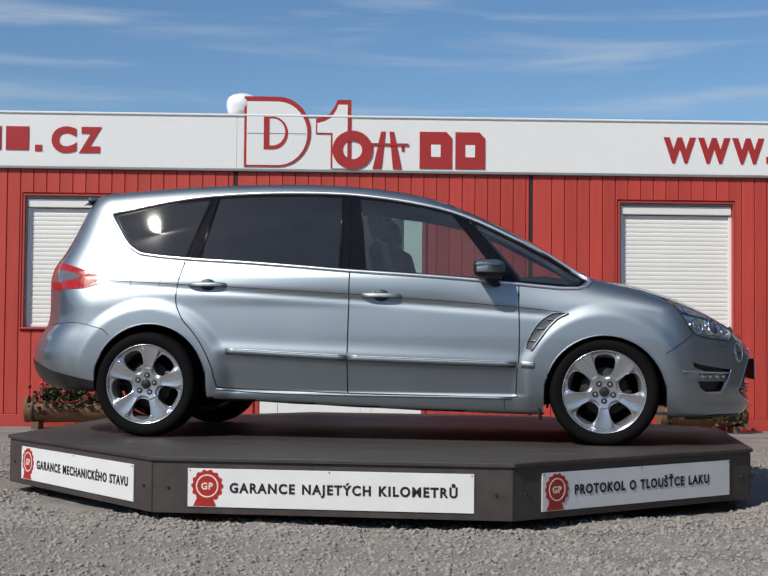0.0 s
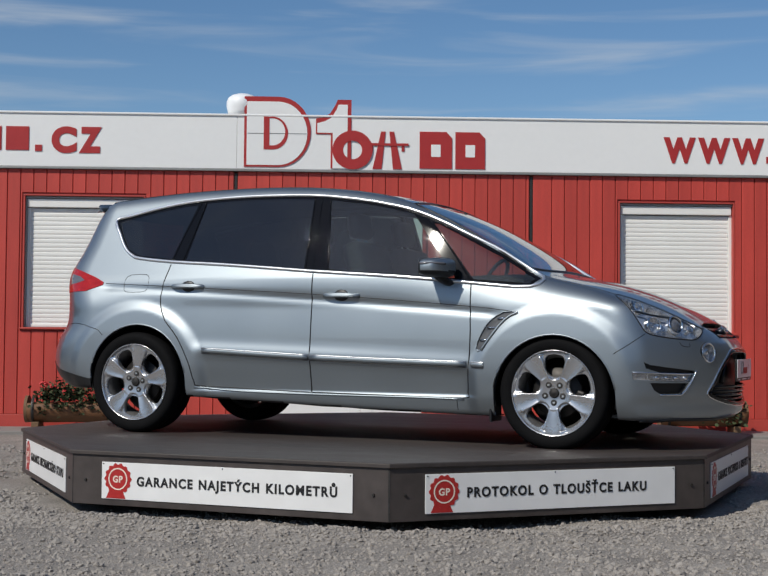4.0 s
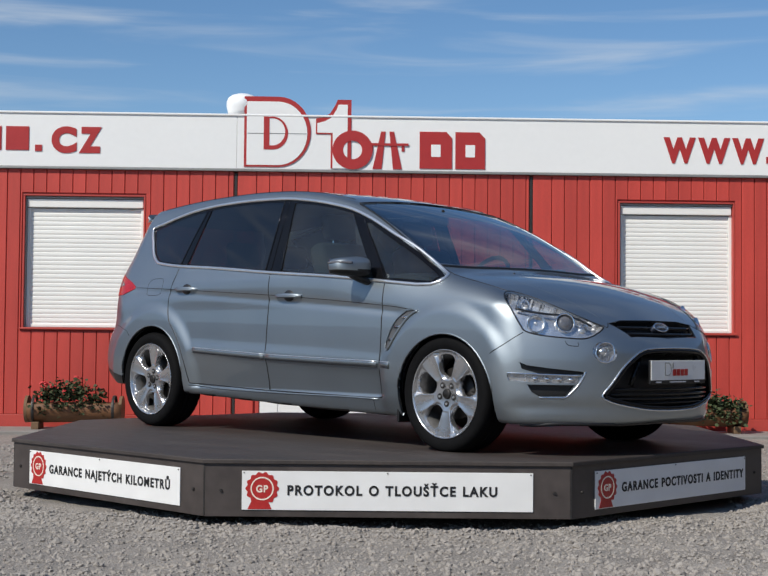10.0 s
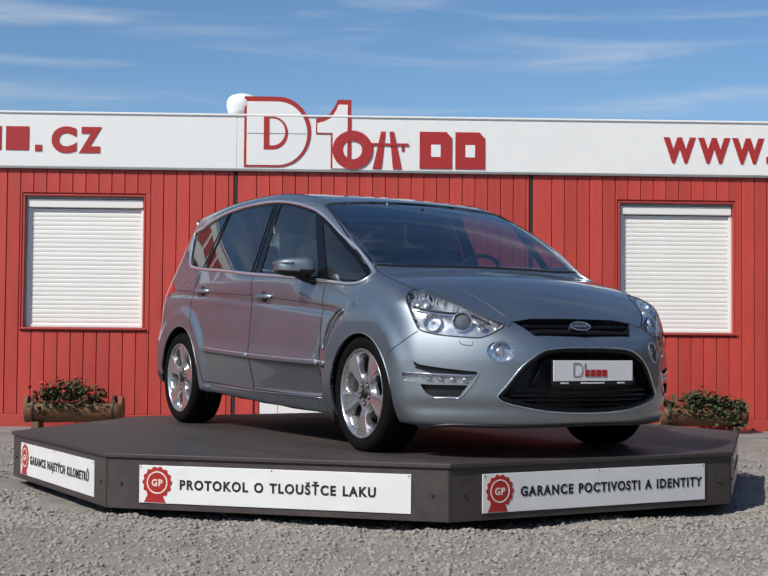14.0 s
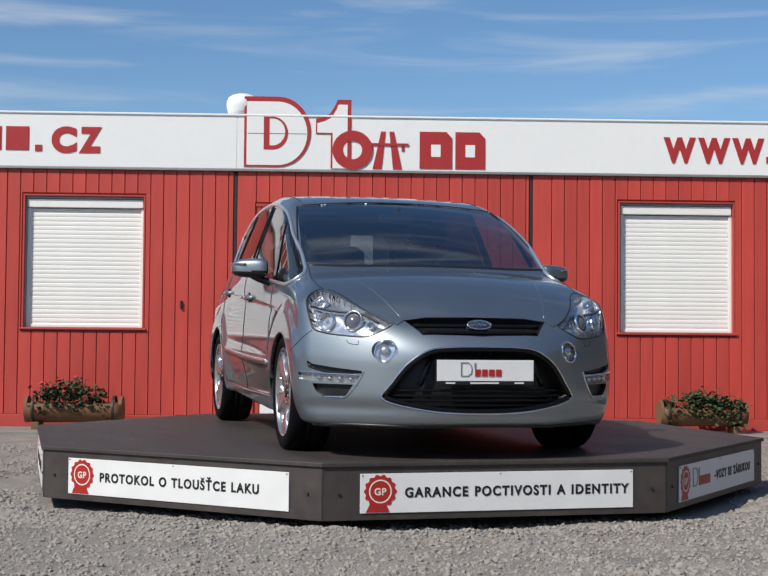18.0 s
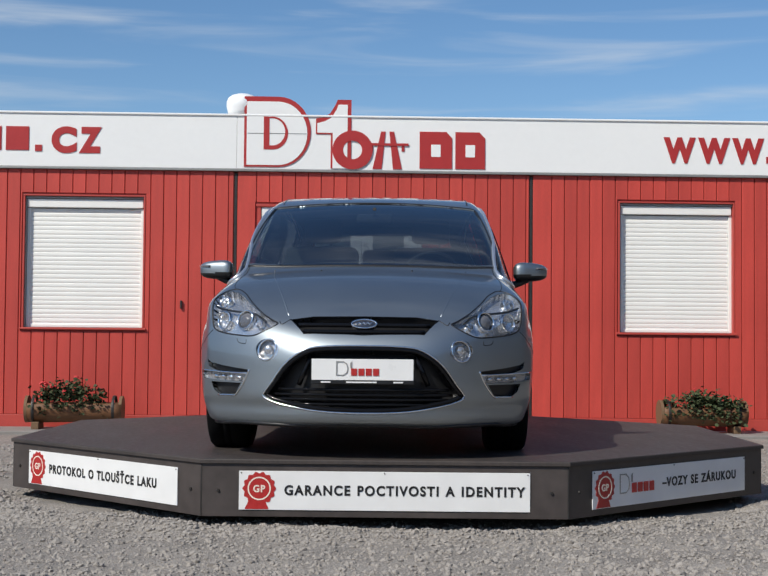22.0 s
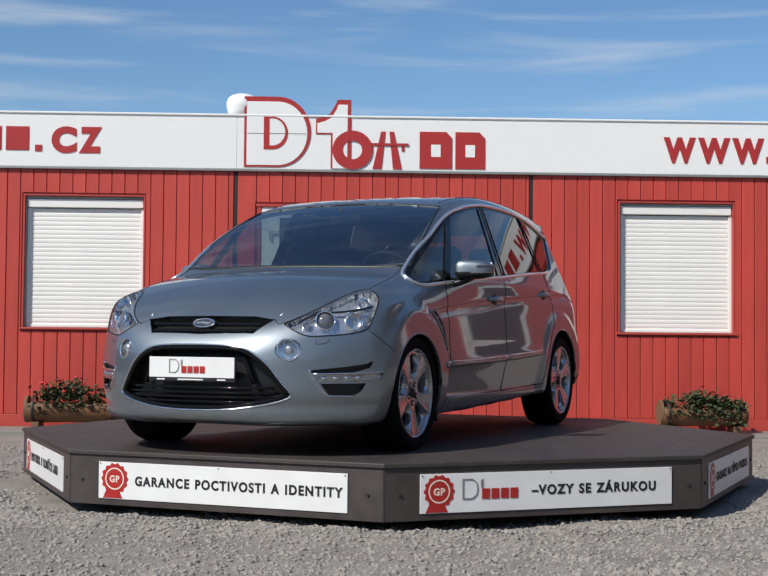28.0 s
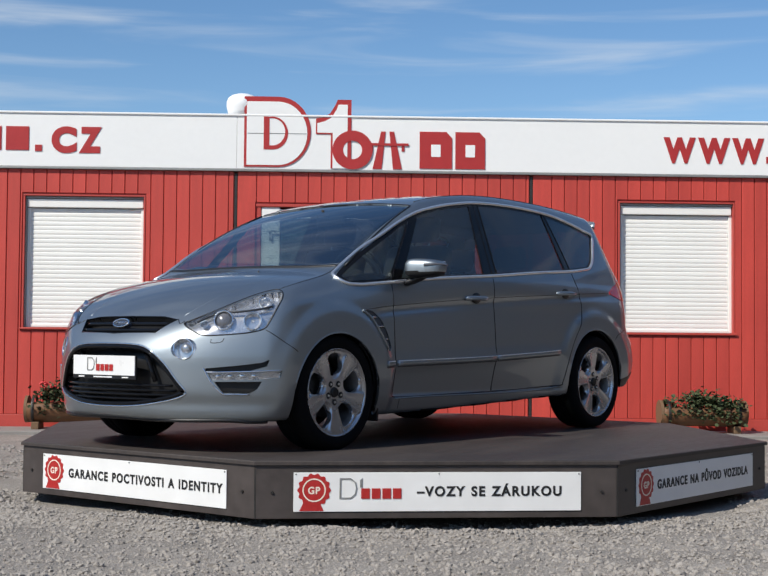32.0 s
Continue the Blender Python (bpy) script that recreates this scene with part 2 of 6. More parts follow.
def rod(r1, r2, length, m=None, bm=None, seg=20, caps=True):
    """A cone or cylinder along local z, from 0 to length."""
    bm = bm or bmesh.new()
    bmesh.ops.create_cone(bm, cap_ends=caps, segments=seg, radius1=r1, radius2=r2, depth=length, matrix=(m or Matrix.Identity(4)) @ Matrix.Translation((0, 0, length / 2)))
    return bm


def lathe(profile, seg=48, m=None, bm=None, closed=False):
    """Turns (radius, height) points about local z."""
    bm = bm or bmesh.new()
    m = m or Matrix.Identity(4)
    rings = []
    for r, z in profile:
        rings.append([bm.verts.new(m @ Vector((r * math.cos(2 * math.pi * k / seg), r * math.sin(2 * math.pi * k / seg), z))) for k in range(seg)])
    pairs = list(zip(rings, rings[1:])) + ([(rings[-1], rings[0])] if closed else [])
    for a, b in pairs:
        for k in range(seg):
            bm.faces.new((a[k], a[(k + 1) % seg], b[(k + 1) % seg], b[k]))
    return bm


def slab(points, depth, m=None, bm=None, bevel=0.0):
    """A flat shape with thickness: 2D points in local xz, front at y=0, back at y=depth."""
    bm = bm or bmesh.new()
    m = m or Matrix.Identity(4)
    a = [bm.verts.new(m @ Vector((x, 0, z))) for x, z in points]
    b = [bm.verts.new(m @ Vector((x, depth, z))) for x, z in points]
    front = bm.faces.new(a)
    bm.faces.new(b[::-1])
    n = len(points)
    for k in range(n):
        bm.faces.new((a[k], b[k], b[(k + 1) % n], a[(k + 1) % n]))
    if bevel:
        bmesh.ops.bevel(bm, geom=list(front.edges), offset=bevel, segments=2, profile=0.5, affect="EDGES")
    return bm


def ring_slab(outer, inner, depth, m=None, bm=None):
    """A flat band between two outlines with as many points, with thickness."""
    bm = bm or bmesh.new()
    m = m or Matrix.Identity(4)
    n = len(outer)
    rows = [[bm.verts.new(m @ Vector((x, y, z))) for x, z in pts] for pts, y in ((outer, 0), (inner, 0), (inner, depth), (outer, depth))]
    for i in range(4):
        a, b = rows[i], rows[(i + 1) % 4]
        for k in range(n):
            bm.faces.new((a[k], a[(k + 1) % n], b[(k + 1) % n], b[k]))
    return bm


def tube(points, r, seg=8, bm=None, closed=False, flat=1.0):
    """A round bar swept along 3D points."""
    bm = bm or bmesh.new()
    pts = [Vector(p) for p in points]
    n = len(pts)
    rings = []
    for i, p in enumerate(pts):
        a = pts[(i - 1) % n] if closed or i else pts[0]
        b = pts[(i + 1) % n] if closed or i < n - 1 else pts[-1]
        d = (b - a).normalized()
        up = Vector((0, 0, 1)) if abs(d.z) < 0.95 else Vector((1, 0, 0))
        s = d.cross(up).normalized()
        u = s.cross(d)
        rings.append([bm.verts.new(p + s * (r * math.cos(2 * math.pi * k / seg)) + u * (r * flat * math.sin(2 * math.pi * k / seg))) for k in range(seg)])
    for i in range(n if closed else n - 1):
        a, b = rings[i], rings[(i + 1) % n]
        for k in range(seg):
            bm.faces.new((a[k], a[(k + 1) % seg], b[(k + 1) % seg], b[k]))
    if not closed:
        bm.faces.new(rings[0][::-1])
        bm.faces.new(rings[-1])
    return bm


def smooth_loop(points, n=6):
    """A closed curve through 3D points, rounded, n steps between neighbours."""
    p = [Vector(q) for q in points]
    k, out = len(p), []
    for i in range(k):
        a, b, c, d = p[i - 1], p[i], p[(i + 1) % k], p[(i + 2) % k]
        for j in range(n):
            t = j / n
            out.append(0.5 * ((2 * b) + (c - a) * t + (2 * a - 5 * b + 4 * c - d) * t * t + (3 * b - a - 3 * c + d) * t**3))
    return out


def smooth_path(points, n=6):
    p = [Vector(q) for q in points]
    p = [2 * p[0] - p[1]] + p + [2 * p[-1] - p[-2]]
    out = []
    for i in range(1, len(p) - 2):
        a, b, c, d = p[i - 1:i + 3]
        for j in range(n):
            t = j / n
            out.append(0.5 * ((2 * b) + (c - a) * t + (2 * a - 5 * b + 4 * c - d) * t * t + (3 * b - a - 3 * c + d) * t**3))
    return out + [p[-2]]


def words(text, width, height, mat, m, parent=None, name="letter", thick=0.002, bold=0.03, spread=1.14):
    """Lettering in the built-in font, one mesh a letter, fitted to a width and cap height; lies in local xz, faces -y."""
    cu = bpy.data.curves.new(name, "FONT")
    cu.body = text
    cu.extrude = thick / 2
    cu.offset = bold
    cu.space_character, cu.space_word = spread, 1.2
    ob = bpy.data.objects.new(name, cu)
    scene.collection.objects.link(ob)
    me = bpy.data.meshes.new_from_object(ob.evaluated_get(bpy.context.evaluated_depsgraph_get()))
    bpy.data.objects.remove(ob)
    bpy.data.curves.remove(cu)
    co = np.empty(len(me.vertices) * 3)
    me.vertices.foreach_get("co", co)
    co = co.reshape(-1, 3)
    polys = [tuple(p.vertices) for p in me.polygons]
    bpy.data.meshes.remove(me)
    lo, hi = co[:, 0].min(), co[:, 0].max()
    spans = sorted((min(co[i, 0] for i in p), max(co[i, 0] for i in p), p) for p in polys)
    groups, reach = [], -9.0
    for x0, x1, p in spans:
        if x0 > reach + 0.004:
            groups.append([])
        groups[-1].append(p)
        reach = max(reach, x1)
    for g in groups:
        index, verts, faces = {}, [], []
        for p in g:
            for i in p:
                if i not in index:
                    index[i] = len(verts)
                    verts.append(((co[i, 0] - lo) / (hi - lo) * width, -co[i, 2], co[i, 1] * (height / 0.729)))
            faces.append([index[i] for i in p])
        raw(name, verts, faces, mat, parent).matrix_basis = m


def curve_table(points, lo, hi, n=1200, soft=0.0):
    """A smooth monotone curve through (x, value) points, as a lookup; soft rounds it over that length."""
    x, y = np.array([p[0] for p in points], float), np.array([p[1] for p in points], float)
    h, d = np.diff(x), np.diff(y) / np.diff(x)
    m = np.zeros(len(x))
    m[0], m[-1] = d[0], d[-1]
    for i in range(1, len(x) - 1):
        if d[i - 1] * d[i] > 0:
            w1, w2 = 2 * h[i] + h[i - 1], h[i] + 2 * h[i - 1]
            m[i] = (w1 + w2) / (w1 / d[i - 1] + w2 / d[i])
    xs = np.linspace(lo, hi, n)
    k = np.clip(np.searchsorted(x, xs) - 1, 0, len(x) - 2)
    t = np.clip((xs - x[k]) / h[k], 0, 1)
    ys = (2 * t**3 - 3 * t**2 + 1) * y[k] + (t**3 - 2 * t**2 + t) * h[k] * m[k] + (-2 * t**3 + 3 * t**2) * y[k + 1] + (t**3 - t**2) * h[k] * m[k + 1]
    if soft:
        step = (hi - lo) / (n - 1)
        r = int(3 * soft / step)
        w = np.exp(-0.5 * (np.arange(-r, r + 1) * step / soft) ** 2)
        pad = np.concatenate([ys[0] + (np.arange(-r, 0)) * (ys[1] - ys[0]), ys, ys[-1] + np.arange(1, r + 1) * (ys[-1] - ys[-2])])
        ys = np.convolve(pad, w / w.sum(), "valid")
    return lambda q: np.interp(q, xs, ys)
# ---- the car's outer form: half width, top, front, rear and underside as smooth limits ----
FRONT_AXLE, REAR_AXLE, HUB_Z, TYRE_R = 1.453, -1.391, 0.330, 0.330
roof_line = curve_table([(-2.45, 1.37), (-2.08, 1.527), (-2.0, 1.556), (-1.685, 1.583), (-1.334, 1.606), (-0.986, 1.620), (-0.642, 1.623), (-0.3, 1.614), (0.036, 1.585),
                         (0.37, 1.530), (0.70, 1.415), (1.03, 1.243), (1.19, 1.138), (1.33, 1.043), (1.5, 1.008), (1.672, 0.974), (1.988, 0.862), (2.145, 0.775), (2.30, 0.668), (2.38, 0.590), (2.6, 0.36)], -2.5, 2.6, soft=0.055)
crown = curve_table([(-2.5, 0.11), (-1.5, 0.058), (0.1, 0.045), (0.7, 0.088), (1.3, 0.068), (2.0, 0.110), (2.5, 0.13)], -2.5, 2.6, soft=0.15)
nose_line = curve_table([(0.05, 2.28), (0.14, 2.335), (0.22, 2.375), (0.34, 2.398), (0.50, 2.400), (0.60, 2.385), (0.70, 2.355), (0.8, 2.33), (1.7, 2.2)], 0, 1.8, soft=0.03)
tail_line = curve_table([(0.05, -2.05), (0.28, -2.24), (0.36, -2.34), (0.47, -2.375), (0.60, -2.345), (0.70, -2.275), (0.80, -2.262), (0.99, -2.262), (1.09, -2.225), (1.19, -2.155), (1.5, -1.985), (1.8, -1.82)], 0, 1.8, soft=0.025)
low_width = curve_table([(0.05, 0.788), (0.14, 0.833), (0.22, 0.860), (0.32, 0.881), (0.50, 0.897), (0.60, 0.896), (0.70, 0.891), (0.80, 0.883), (0.88, 0.876), (1.1, 0.86), (1.8, 0.8)], 0, 1.8, soft=0.04)
belt_width = curve_table([(-2.5, 0.74), (-1.7, 0.812), (-1.0, 0.862), (-0.2, 0.882), (0.5, 0.874), (1.0, 0.838), (1.35, 0.790), (1.8, 0.745), (2.5, 0.70)], -2.5, 2.6, soft=0.15)
sill_line = curve_table([(-2.5, 0.40), (-2.25, 0.29), (-1.72, 0.275), (-0.96, 0.235), (1.1, 0.172), (1.8, 0.170), (2.2, 0.165), (2.45, 0.20)], -2.5, 2.6)
crease_line = curve_table([(-2.5, 1.0), (-1.65, 0.975), (-0.04, 0.888), (0.945, 0.816), (1.24, 0.79), (2.5, 0.76)], -2.5, 2.6, soft=0.1)


def smooth_step(t):
    t = np.clip(t, 0, 1)
    return t * t * (3 - 2 * t)


def soft_max(a, b, k):
    h = np.clip(0.5 + 0.5 * (a - b) / k, 0, 1)
    return b * (1 - h) + a * h + k * h * (1 - h)


def half_width(x, z):
    upper = belt_width(x) - np.where(z > 1.0, 0.345, 0.24) * (z - 1.0) - 0.05 * (z - 1.0) * np.abs(z - 1.0)
    s = smooth_step((z - 0.80) / 0.24)
    y = low_width(z) * (1 - s) + upper * s
    along = smooth_step((x + 1.75) / 0.15) * smooth_step((1.18 - x) / 0.15)
    zc = crease_line(x)
    y = y - 0.008 * along * np.exp(-(((z - zc + 0.026) / 0.024) ** 2))
    for ax, hz in ((FRONT_AXLE, 0.315), (REAR_AXLE + 0.02, 0.335)):
        r = np.hypot(x - ax, (z - hz) * 1.02)
        y = y + 0.019 * smooth_step((0.548 - r) / 0.090) * smooth_step((z - 0.1) / 0.2)
    # doors draw in above the sill, which stands out again
    mid = smooth_step((x + 0.98) / 0.12) * smooth_step((1.02 - x) / 0.12)
    # they flare out to the rub strip
    y = y + 0.011 * mid * np.exp(-(((z - 0.541 + 0.0351 * (x + 0.868)) / 0.045) ** 2))
    y = y - 0.022 * mid * smooth_step((0.56 - z) / 0.26) + 0.012 * mid * smooth_step((0.300 - z) / 0.030)
    return y


def body_field(p):
    """Negative inside the car, positive outside."""
    x, y, z = p[..., 0], np.abs(p[..., 1]), p[..., 2]
    side = y - half_width(x, z)
    slope = (roof_line(x + 0.01) - roof_line(x - 0.01)) / 0.02
    top = (z - (roof_line(x) - crown(x) * y * y)) / np.sqrt(1 + slope * slope)
    front = (x - (nose_line(z) - 0.62 * y**2.42)) / np.sqrt(1 + (1.5 * y**1.42) ** 2)
    rear = ((tail_line(z) + 0.56 * y**2.6) - x) / np.sqrt(1 + (1.45 * y**1.6) ** 2)
    under = sill_line(x) - z
    f = soft_max(side, top, 0.085)
    f = soft_max(f, front, 0.06)
    f = soft_max(f, rear, 0.09)
    # bumper step above the front lip and a shoulder under the headlamps
    f = f + 0.008 * np.exp(-(((z - 0.265) / 0.035) ** 2)) * smooth_step((x - 1.86) / 0.15)
    return soft_max(f, under, 0.03)


def to_surface(start, core, steps=34):
    """Where the way from outside points to inner points meets the car's skin."""
    lo, hi = np.zeros(len(start)), np.ones(len(start))
    for _ in range(steps):
        mid = (lo + hi) / 2
        inside = body_field(start + (core - start) * mid[:, None]) < 0
        hi, lo = np.where(inside, mid, hi), np.where(inside, lo, mid)
    return start + (core - start) * ((lo + hi) / 2)[:, None]
# ---- the ground ----
def ground_height(x, y):
    """Trodden gravel: broad waves, wheel ruts and clods, and loose stuff pushed up in a ragged bank beside the turntable."""
    near = max(0.0, 1 - max(abs(x) - 4, 0) / 3) * max(0.0, 1 - max(abs(y + 2) - 4, 0) / 2)
    if near == 0:
        return -0.006
    h = 0.022 * noise.noise(Vector((x * 0.9, y * 0.9, 0.3))) + 0.010 * noise.noise(Vector((x * 3.1, y * 3.1, 2.0)))
    clod = noise.noise(Vector((x * 9.0, y * 9.0, 5.0))) + 0.6 * noise.noise(Vector((x * 21.0, y * 21.0, 8.0)))
    h += 0.010 * clod
    r = math.hypot(x, y)
    if 2.2 < r < 3.2:
        a = math.atan2(y, x)
        ragged = 0.45 + 0.9 * noise.noise(Vector((a * 5.0, 0.7, 1.0))) + 0.7 * noise.noise(Vector((x * 6.0, y * 6.0, 3.0)))
        h += 0.058 * max(0.0, ragged) * math.exp(-(((r - 2.66) / 0.13) ** 2))
    return h * near - 0.006


def make_ground():
    bm = bmesh.new()
    xs = [-400, -60, -20, -9, -6, -4.5] + [-3.6 + 0.04 * k for k in range(181)] + [4.5, 6, 9, 20, 60, 400]
    ys = [-400, -60, -14, -9.0, -6.5, -5.2] + [-4.6 + 0.04 * k for k in range(86)] + [-0.8, 0.4, 1.6, 2.8, 3.6, 4.2, 4.8, 5.4, 7, 15, 60, 400]
    rows = [[bm.verts.new((x, y, ground_height(x, y))) for x in xs] for y in ys]
    for a, b in zip(rows, rows[1:]):
        for k in range(len(xs) - 1):
            bm.faces.new((a[k], a[k + 1], b[k + 1], b[k]))
    g = part("ground", bm, GRAVEL, smooth=True)
    tagged(g, "pale grey crushed gravel yard, uneven", "ground", kind="structure")


make_ground()


def make_gravel():
    rnd = random.Random(5)
    shapes = []
    for s in range(6):
        bm = bmesh.new()
        bmesh.ops.create_icosphere(bm, subdivisions=1, radius=1.0)
        for v in bm.verts:
            v.co *= 0.72 + 0.5 * rnd.random()
            v.co.z *= 0.7
        bm.verts.index_update()
        shapes.append(([v.co.copy() for v in bm.verts], [[v.index for v in f.verts] for f in bm.faces]))
        bm.free()
    HEAPS = [(-0.95, -4.42, 0.12), (-0.45, -4.30, 0.16), (1.75, -4.15, 0.15), (0.35, -4.55, 0.10), (-1.6, -4.0, 0.2), (1.1, -3.6, 0.2)]
    verts, faces = [], []
    for k in range(34000):
        y = -5.3 + 3.6 * rnd.random() ** 1.3
        half = (y + 9.489) * 0.30 + 0.2
        x = rnd.uniform(-half, half)
        if k % 6 == 0:
            # beside the turntable, back to the wall
            y = rnd.uniform(-2.2, 3.2)
            half = (y + 9.489) * 0.285
            x = rnd.choice((-1, 1)) * rnd.uniform(min(2.1 + max(-y - 1, 0) * 0.2, half - 0.3), half)
        elif k % 6 == 1:
            # thrown up in the bank beside the skirt
            a, rr = rnd.uniform(math.pi * 1.08, math.pi * 1.92), rnd.gauss(2.68, 0.12)
            x, y = rr * math.cos(a), rr * math.sin(a)
        r = 0.0045 + 0.012 * rnd.random() ** 2.6
        if rnd.random() < 0.004:
            r = rnd.uniform(0.016, 0.032)
        if k < 420:
            # loose heaps of larger stones
            cx, cy, spread = HEAPS[k % len(HEAPS)]
            x, y = rnd.gauss(cx, spread), rnd.gauss(cy, spread * 0.7)
            r = 0.009 + 0.020 * rnd.random() ** 2
        vs, fs = shapes[k % 6]
        rot = Euler((rnd.uniform(-0.5, 0.5), rnd.uniform(-0.5, 0.5), rnd.uniform(0, 6.3))).to_matrix() * r
        base = len(verts)
        at = Vector((x, y, ground_height(x, y) + 0.10 * r))
        verts.extend(rot @ v + at for v in vs)
        faces.extend([i + base for i in f] for f in fs)
    g = raw("gravel", verts, faces, STONE)
    tagged(g, "loose pale grey gravel stones strewn over the yard", "gravel", kind="stuff")


make_gravel()

# ---- the building: local x along the front, y into it, z up ----
WALL = Matrix.Translation((0, 5.25, 0)) @ pose(0, 0, 0, 0, 0, 2.18)
WALL_L, WALL_R = -9.3, 7.86
SEAMS = [-7.915, -4.77, -1.627, 1.515, 4.66]
WINDOWS = [(-3.857, -2.576), (2.448, 3.706), (5.55, 6.81)]
ENTRY = (-1.395, 0.395)
WZ0, WZ1 = 1.046, 2.47


def put(ob, x=0.0, y=0.0, z=0.0):
    ob.matrix_world = WALL @ Matrix.Translation((x, y, z))
    return ob


def make_building():
    house = empty("wall_north", WALL)
    tagged(house, "long red boarded office cabin row with white fascia", "building", kind="structure")
    bm = bmesh.new()
    cuts = sorted([(a, b, WZ0, WZ1) for a, b in WINDOWS] + [(ENTRY[0], ENTRY[1], 0.03, 2.395)])
    x = WALL_L
    for a, b, z0, z1 in cuts:
        box((a - x, 0.10, 2.72), ((a + x) / 2, 0.075, 1.36), bm=bm)
        if z0 > 0.1:
            box((b - a, 0.10, z0), ((a + b) / 2, 0.075, z0 / 2), bm=bm)
        box((b - a, 0.10, 2.72 - z1), ((a + b) / 2, 0.075, (2.72 + z1) / 2), bm=bm)
        x = b
    box((WALL_R - x, 0.10, 2.72), ((WALL_R + x) / 2, 0.075, 1.36), bm=bm)
    part("wall_core", bm, REDTRIM, house)
    bm = box((WALL_R - WALL_L, 0.1, 3.20), ((WALL_R + WALL_L) / 2, 2.6, 1.60))
    for sx in (WALL_L + 0.05, WALL_R - 0.05):
        box((0.1, 2.5, 3.20), (sx, 1.35, 1.60), bm=bm)
    part("back_wall", bm, REDTRIM, house)
    part("floor_slab", box((WALL_R - WALL_L, 2.6, 0.04), ((WALL_R + WALL_L) / 2, 1.35, 0.02)), OFFICE, house)
    # fascia
    fas = empty("fascia", parent=house)
    cuts = [WALL_L, -7.915, -4.77, -1.62, 4.66, WALL_R]
    for a, b in zip(cuts, cuts[1:]):
        part("fascia_panel", box((b - a - 0.002, 0.045, 0.570), ((a + b) / 2, -0.0115, 3.047), 0.004), WHITE, fas)
    part("fascia_cap", box((WALL_R - WALL_L + 0.1, 0.34, 0.022), ((WALL_R + WALL_L) / 2, 0.120, 3.332), 0.006), WHITE, fas)
    part("soffit", box((WALL_R - WALL_L, 0.06, 0.020), ((WALL_R + WALL_L) / 2, 0.012, 2.750), 0.004), GREYMETAL, fas)
    part("gutter_edge", box((WALL_R - WALL_L, 0.014, 0.026), ((WALL_R + WALL_L) / 2, -0.028, 2.749), 0.005), GREYMETAL, fas)
    part("roof", box((WALL_R - WALL_L, 2.7, 0.06), ((WALL_R + WALL_L) / 2, 1.4, 3.25)), GREYMETAL, house)
    for s in SEAMS:
        part("seam_strip", box((0.030, 0.016, 2.56), (s, 0.012, 1.44), 0.003), IRON, house)
    for x in (WALL_L - 0.02, WALL_R + 0.02):
        part("corner_post", box((0.10, 0.12, 2.72), (x, 0.03, 1.37), 0.005), WHITE, house, "white corner post at the end of the cabin row")
    # skirting board
    cuts = [WALL_L] + SEAMS + [WALL_R]
    for a, b in zip(cuts, cuts[1:]):
        for c, d in ([(a, b)] if not (a < -1 < b) else [(a, ENTRY[0]), (ENTRY[1], b)]):
            part("baseboard", box((d - c - 0.02, 0.03, 0.150), ((c + d) / 2, 0.007, 0.080), 0.005), REDTRIM, house)
    return house


def make_boards(house):
    """Upright tongue boards, 136 mm wide, with open joints, fitted round the openings."""
    meshes = {}
    rnd = random.Random(3)

    def board(x0, x1, z0, z1):
        key = (round(x1 - x0, 3), round(z1 - z0, 3))
        if key not in meshes:
            me = bpy.data.meshes.new("board")
            w, h = key
            e, y0, y1 = 0.005, 0.0, 0.022
            v = [(0, y1, 0), (0, y0 + e, 0), (e, y0, 0), (w - e, y0, 0), (w, y0 + e, 0), (w, y1, 0)]
            me.from_pydata(v + [(a, b, h) for a, b, _ in v], [], [(i, (i + 1) % 6, (i + 1) % 6 + 6, i + 6) for i in range(6)] + [(5, 4, 3, 2, 1, 0), (6, 7, 8, 9, 10, 11)])
            me.materials.append(RED)
            meshes[key] = me
        ob = new("board", meshes[key])
        ob.parent = house
        ob.location = (x0, 0.001 + rnd.uniform(0, 0.0025), z0)

    edges = [WALL_L] + SEAMS + [WALL_R]
    for a, b in zip(edges, edges[1:]):
        x = a + 0.018
        first = True
        while x < b - 0.02:
            w = (0.185 if a < -4 else 0.205) if first else 0.1365
            first = False
            x1 = min(x + w, b - 0.018)
            if x1 - x > 0.012:
                spans = [(0.16, 2.736)]
                for wa, wb, z0, z1 in [(a2 - 0.004, b2 + 0.004, WZ0 - 0.02, WZ1 + 0.02) for a2, b2 in WINDOWS] + [(ENTRY[0] - 0.02, ENTRY[1] + 0.02, -1, 2.415)]:
                    if x1 > wa + 0.004 and x < wb - 0.004:
                        # a narrower strip runs up beside the opening
                        for sa, sb in ((x, min(x1, wa)), (max(x, wb), x1)):
                            if sb - sa > 0.012:
                                board(sa, sb - 0.004, max(z0, 0.16), z1)
                        spans = [s for lo, hi in spans for s in ((lo, min(hi, z0)), (max(lo, z1), hi)) if s[1] - s[0] > 0.02]
                for lo, hi in spans:
                    board(x, x1 - 0.006, lo, hi)
            x = x1


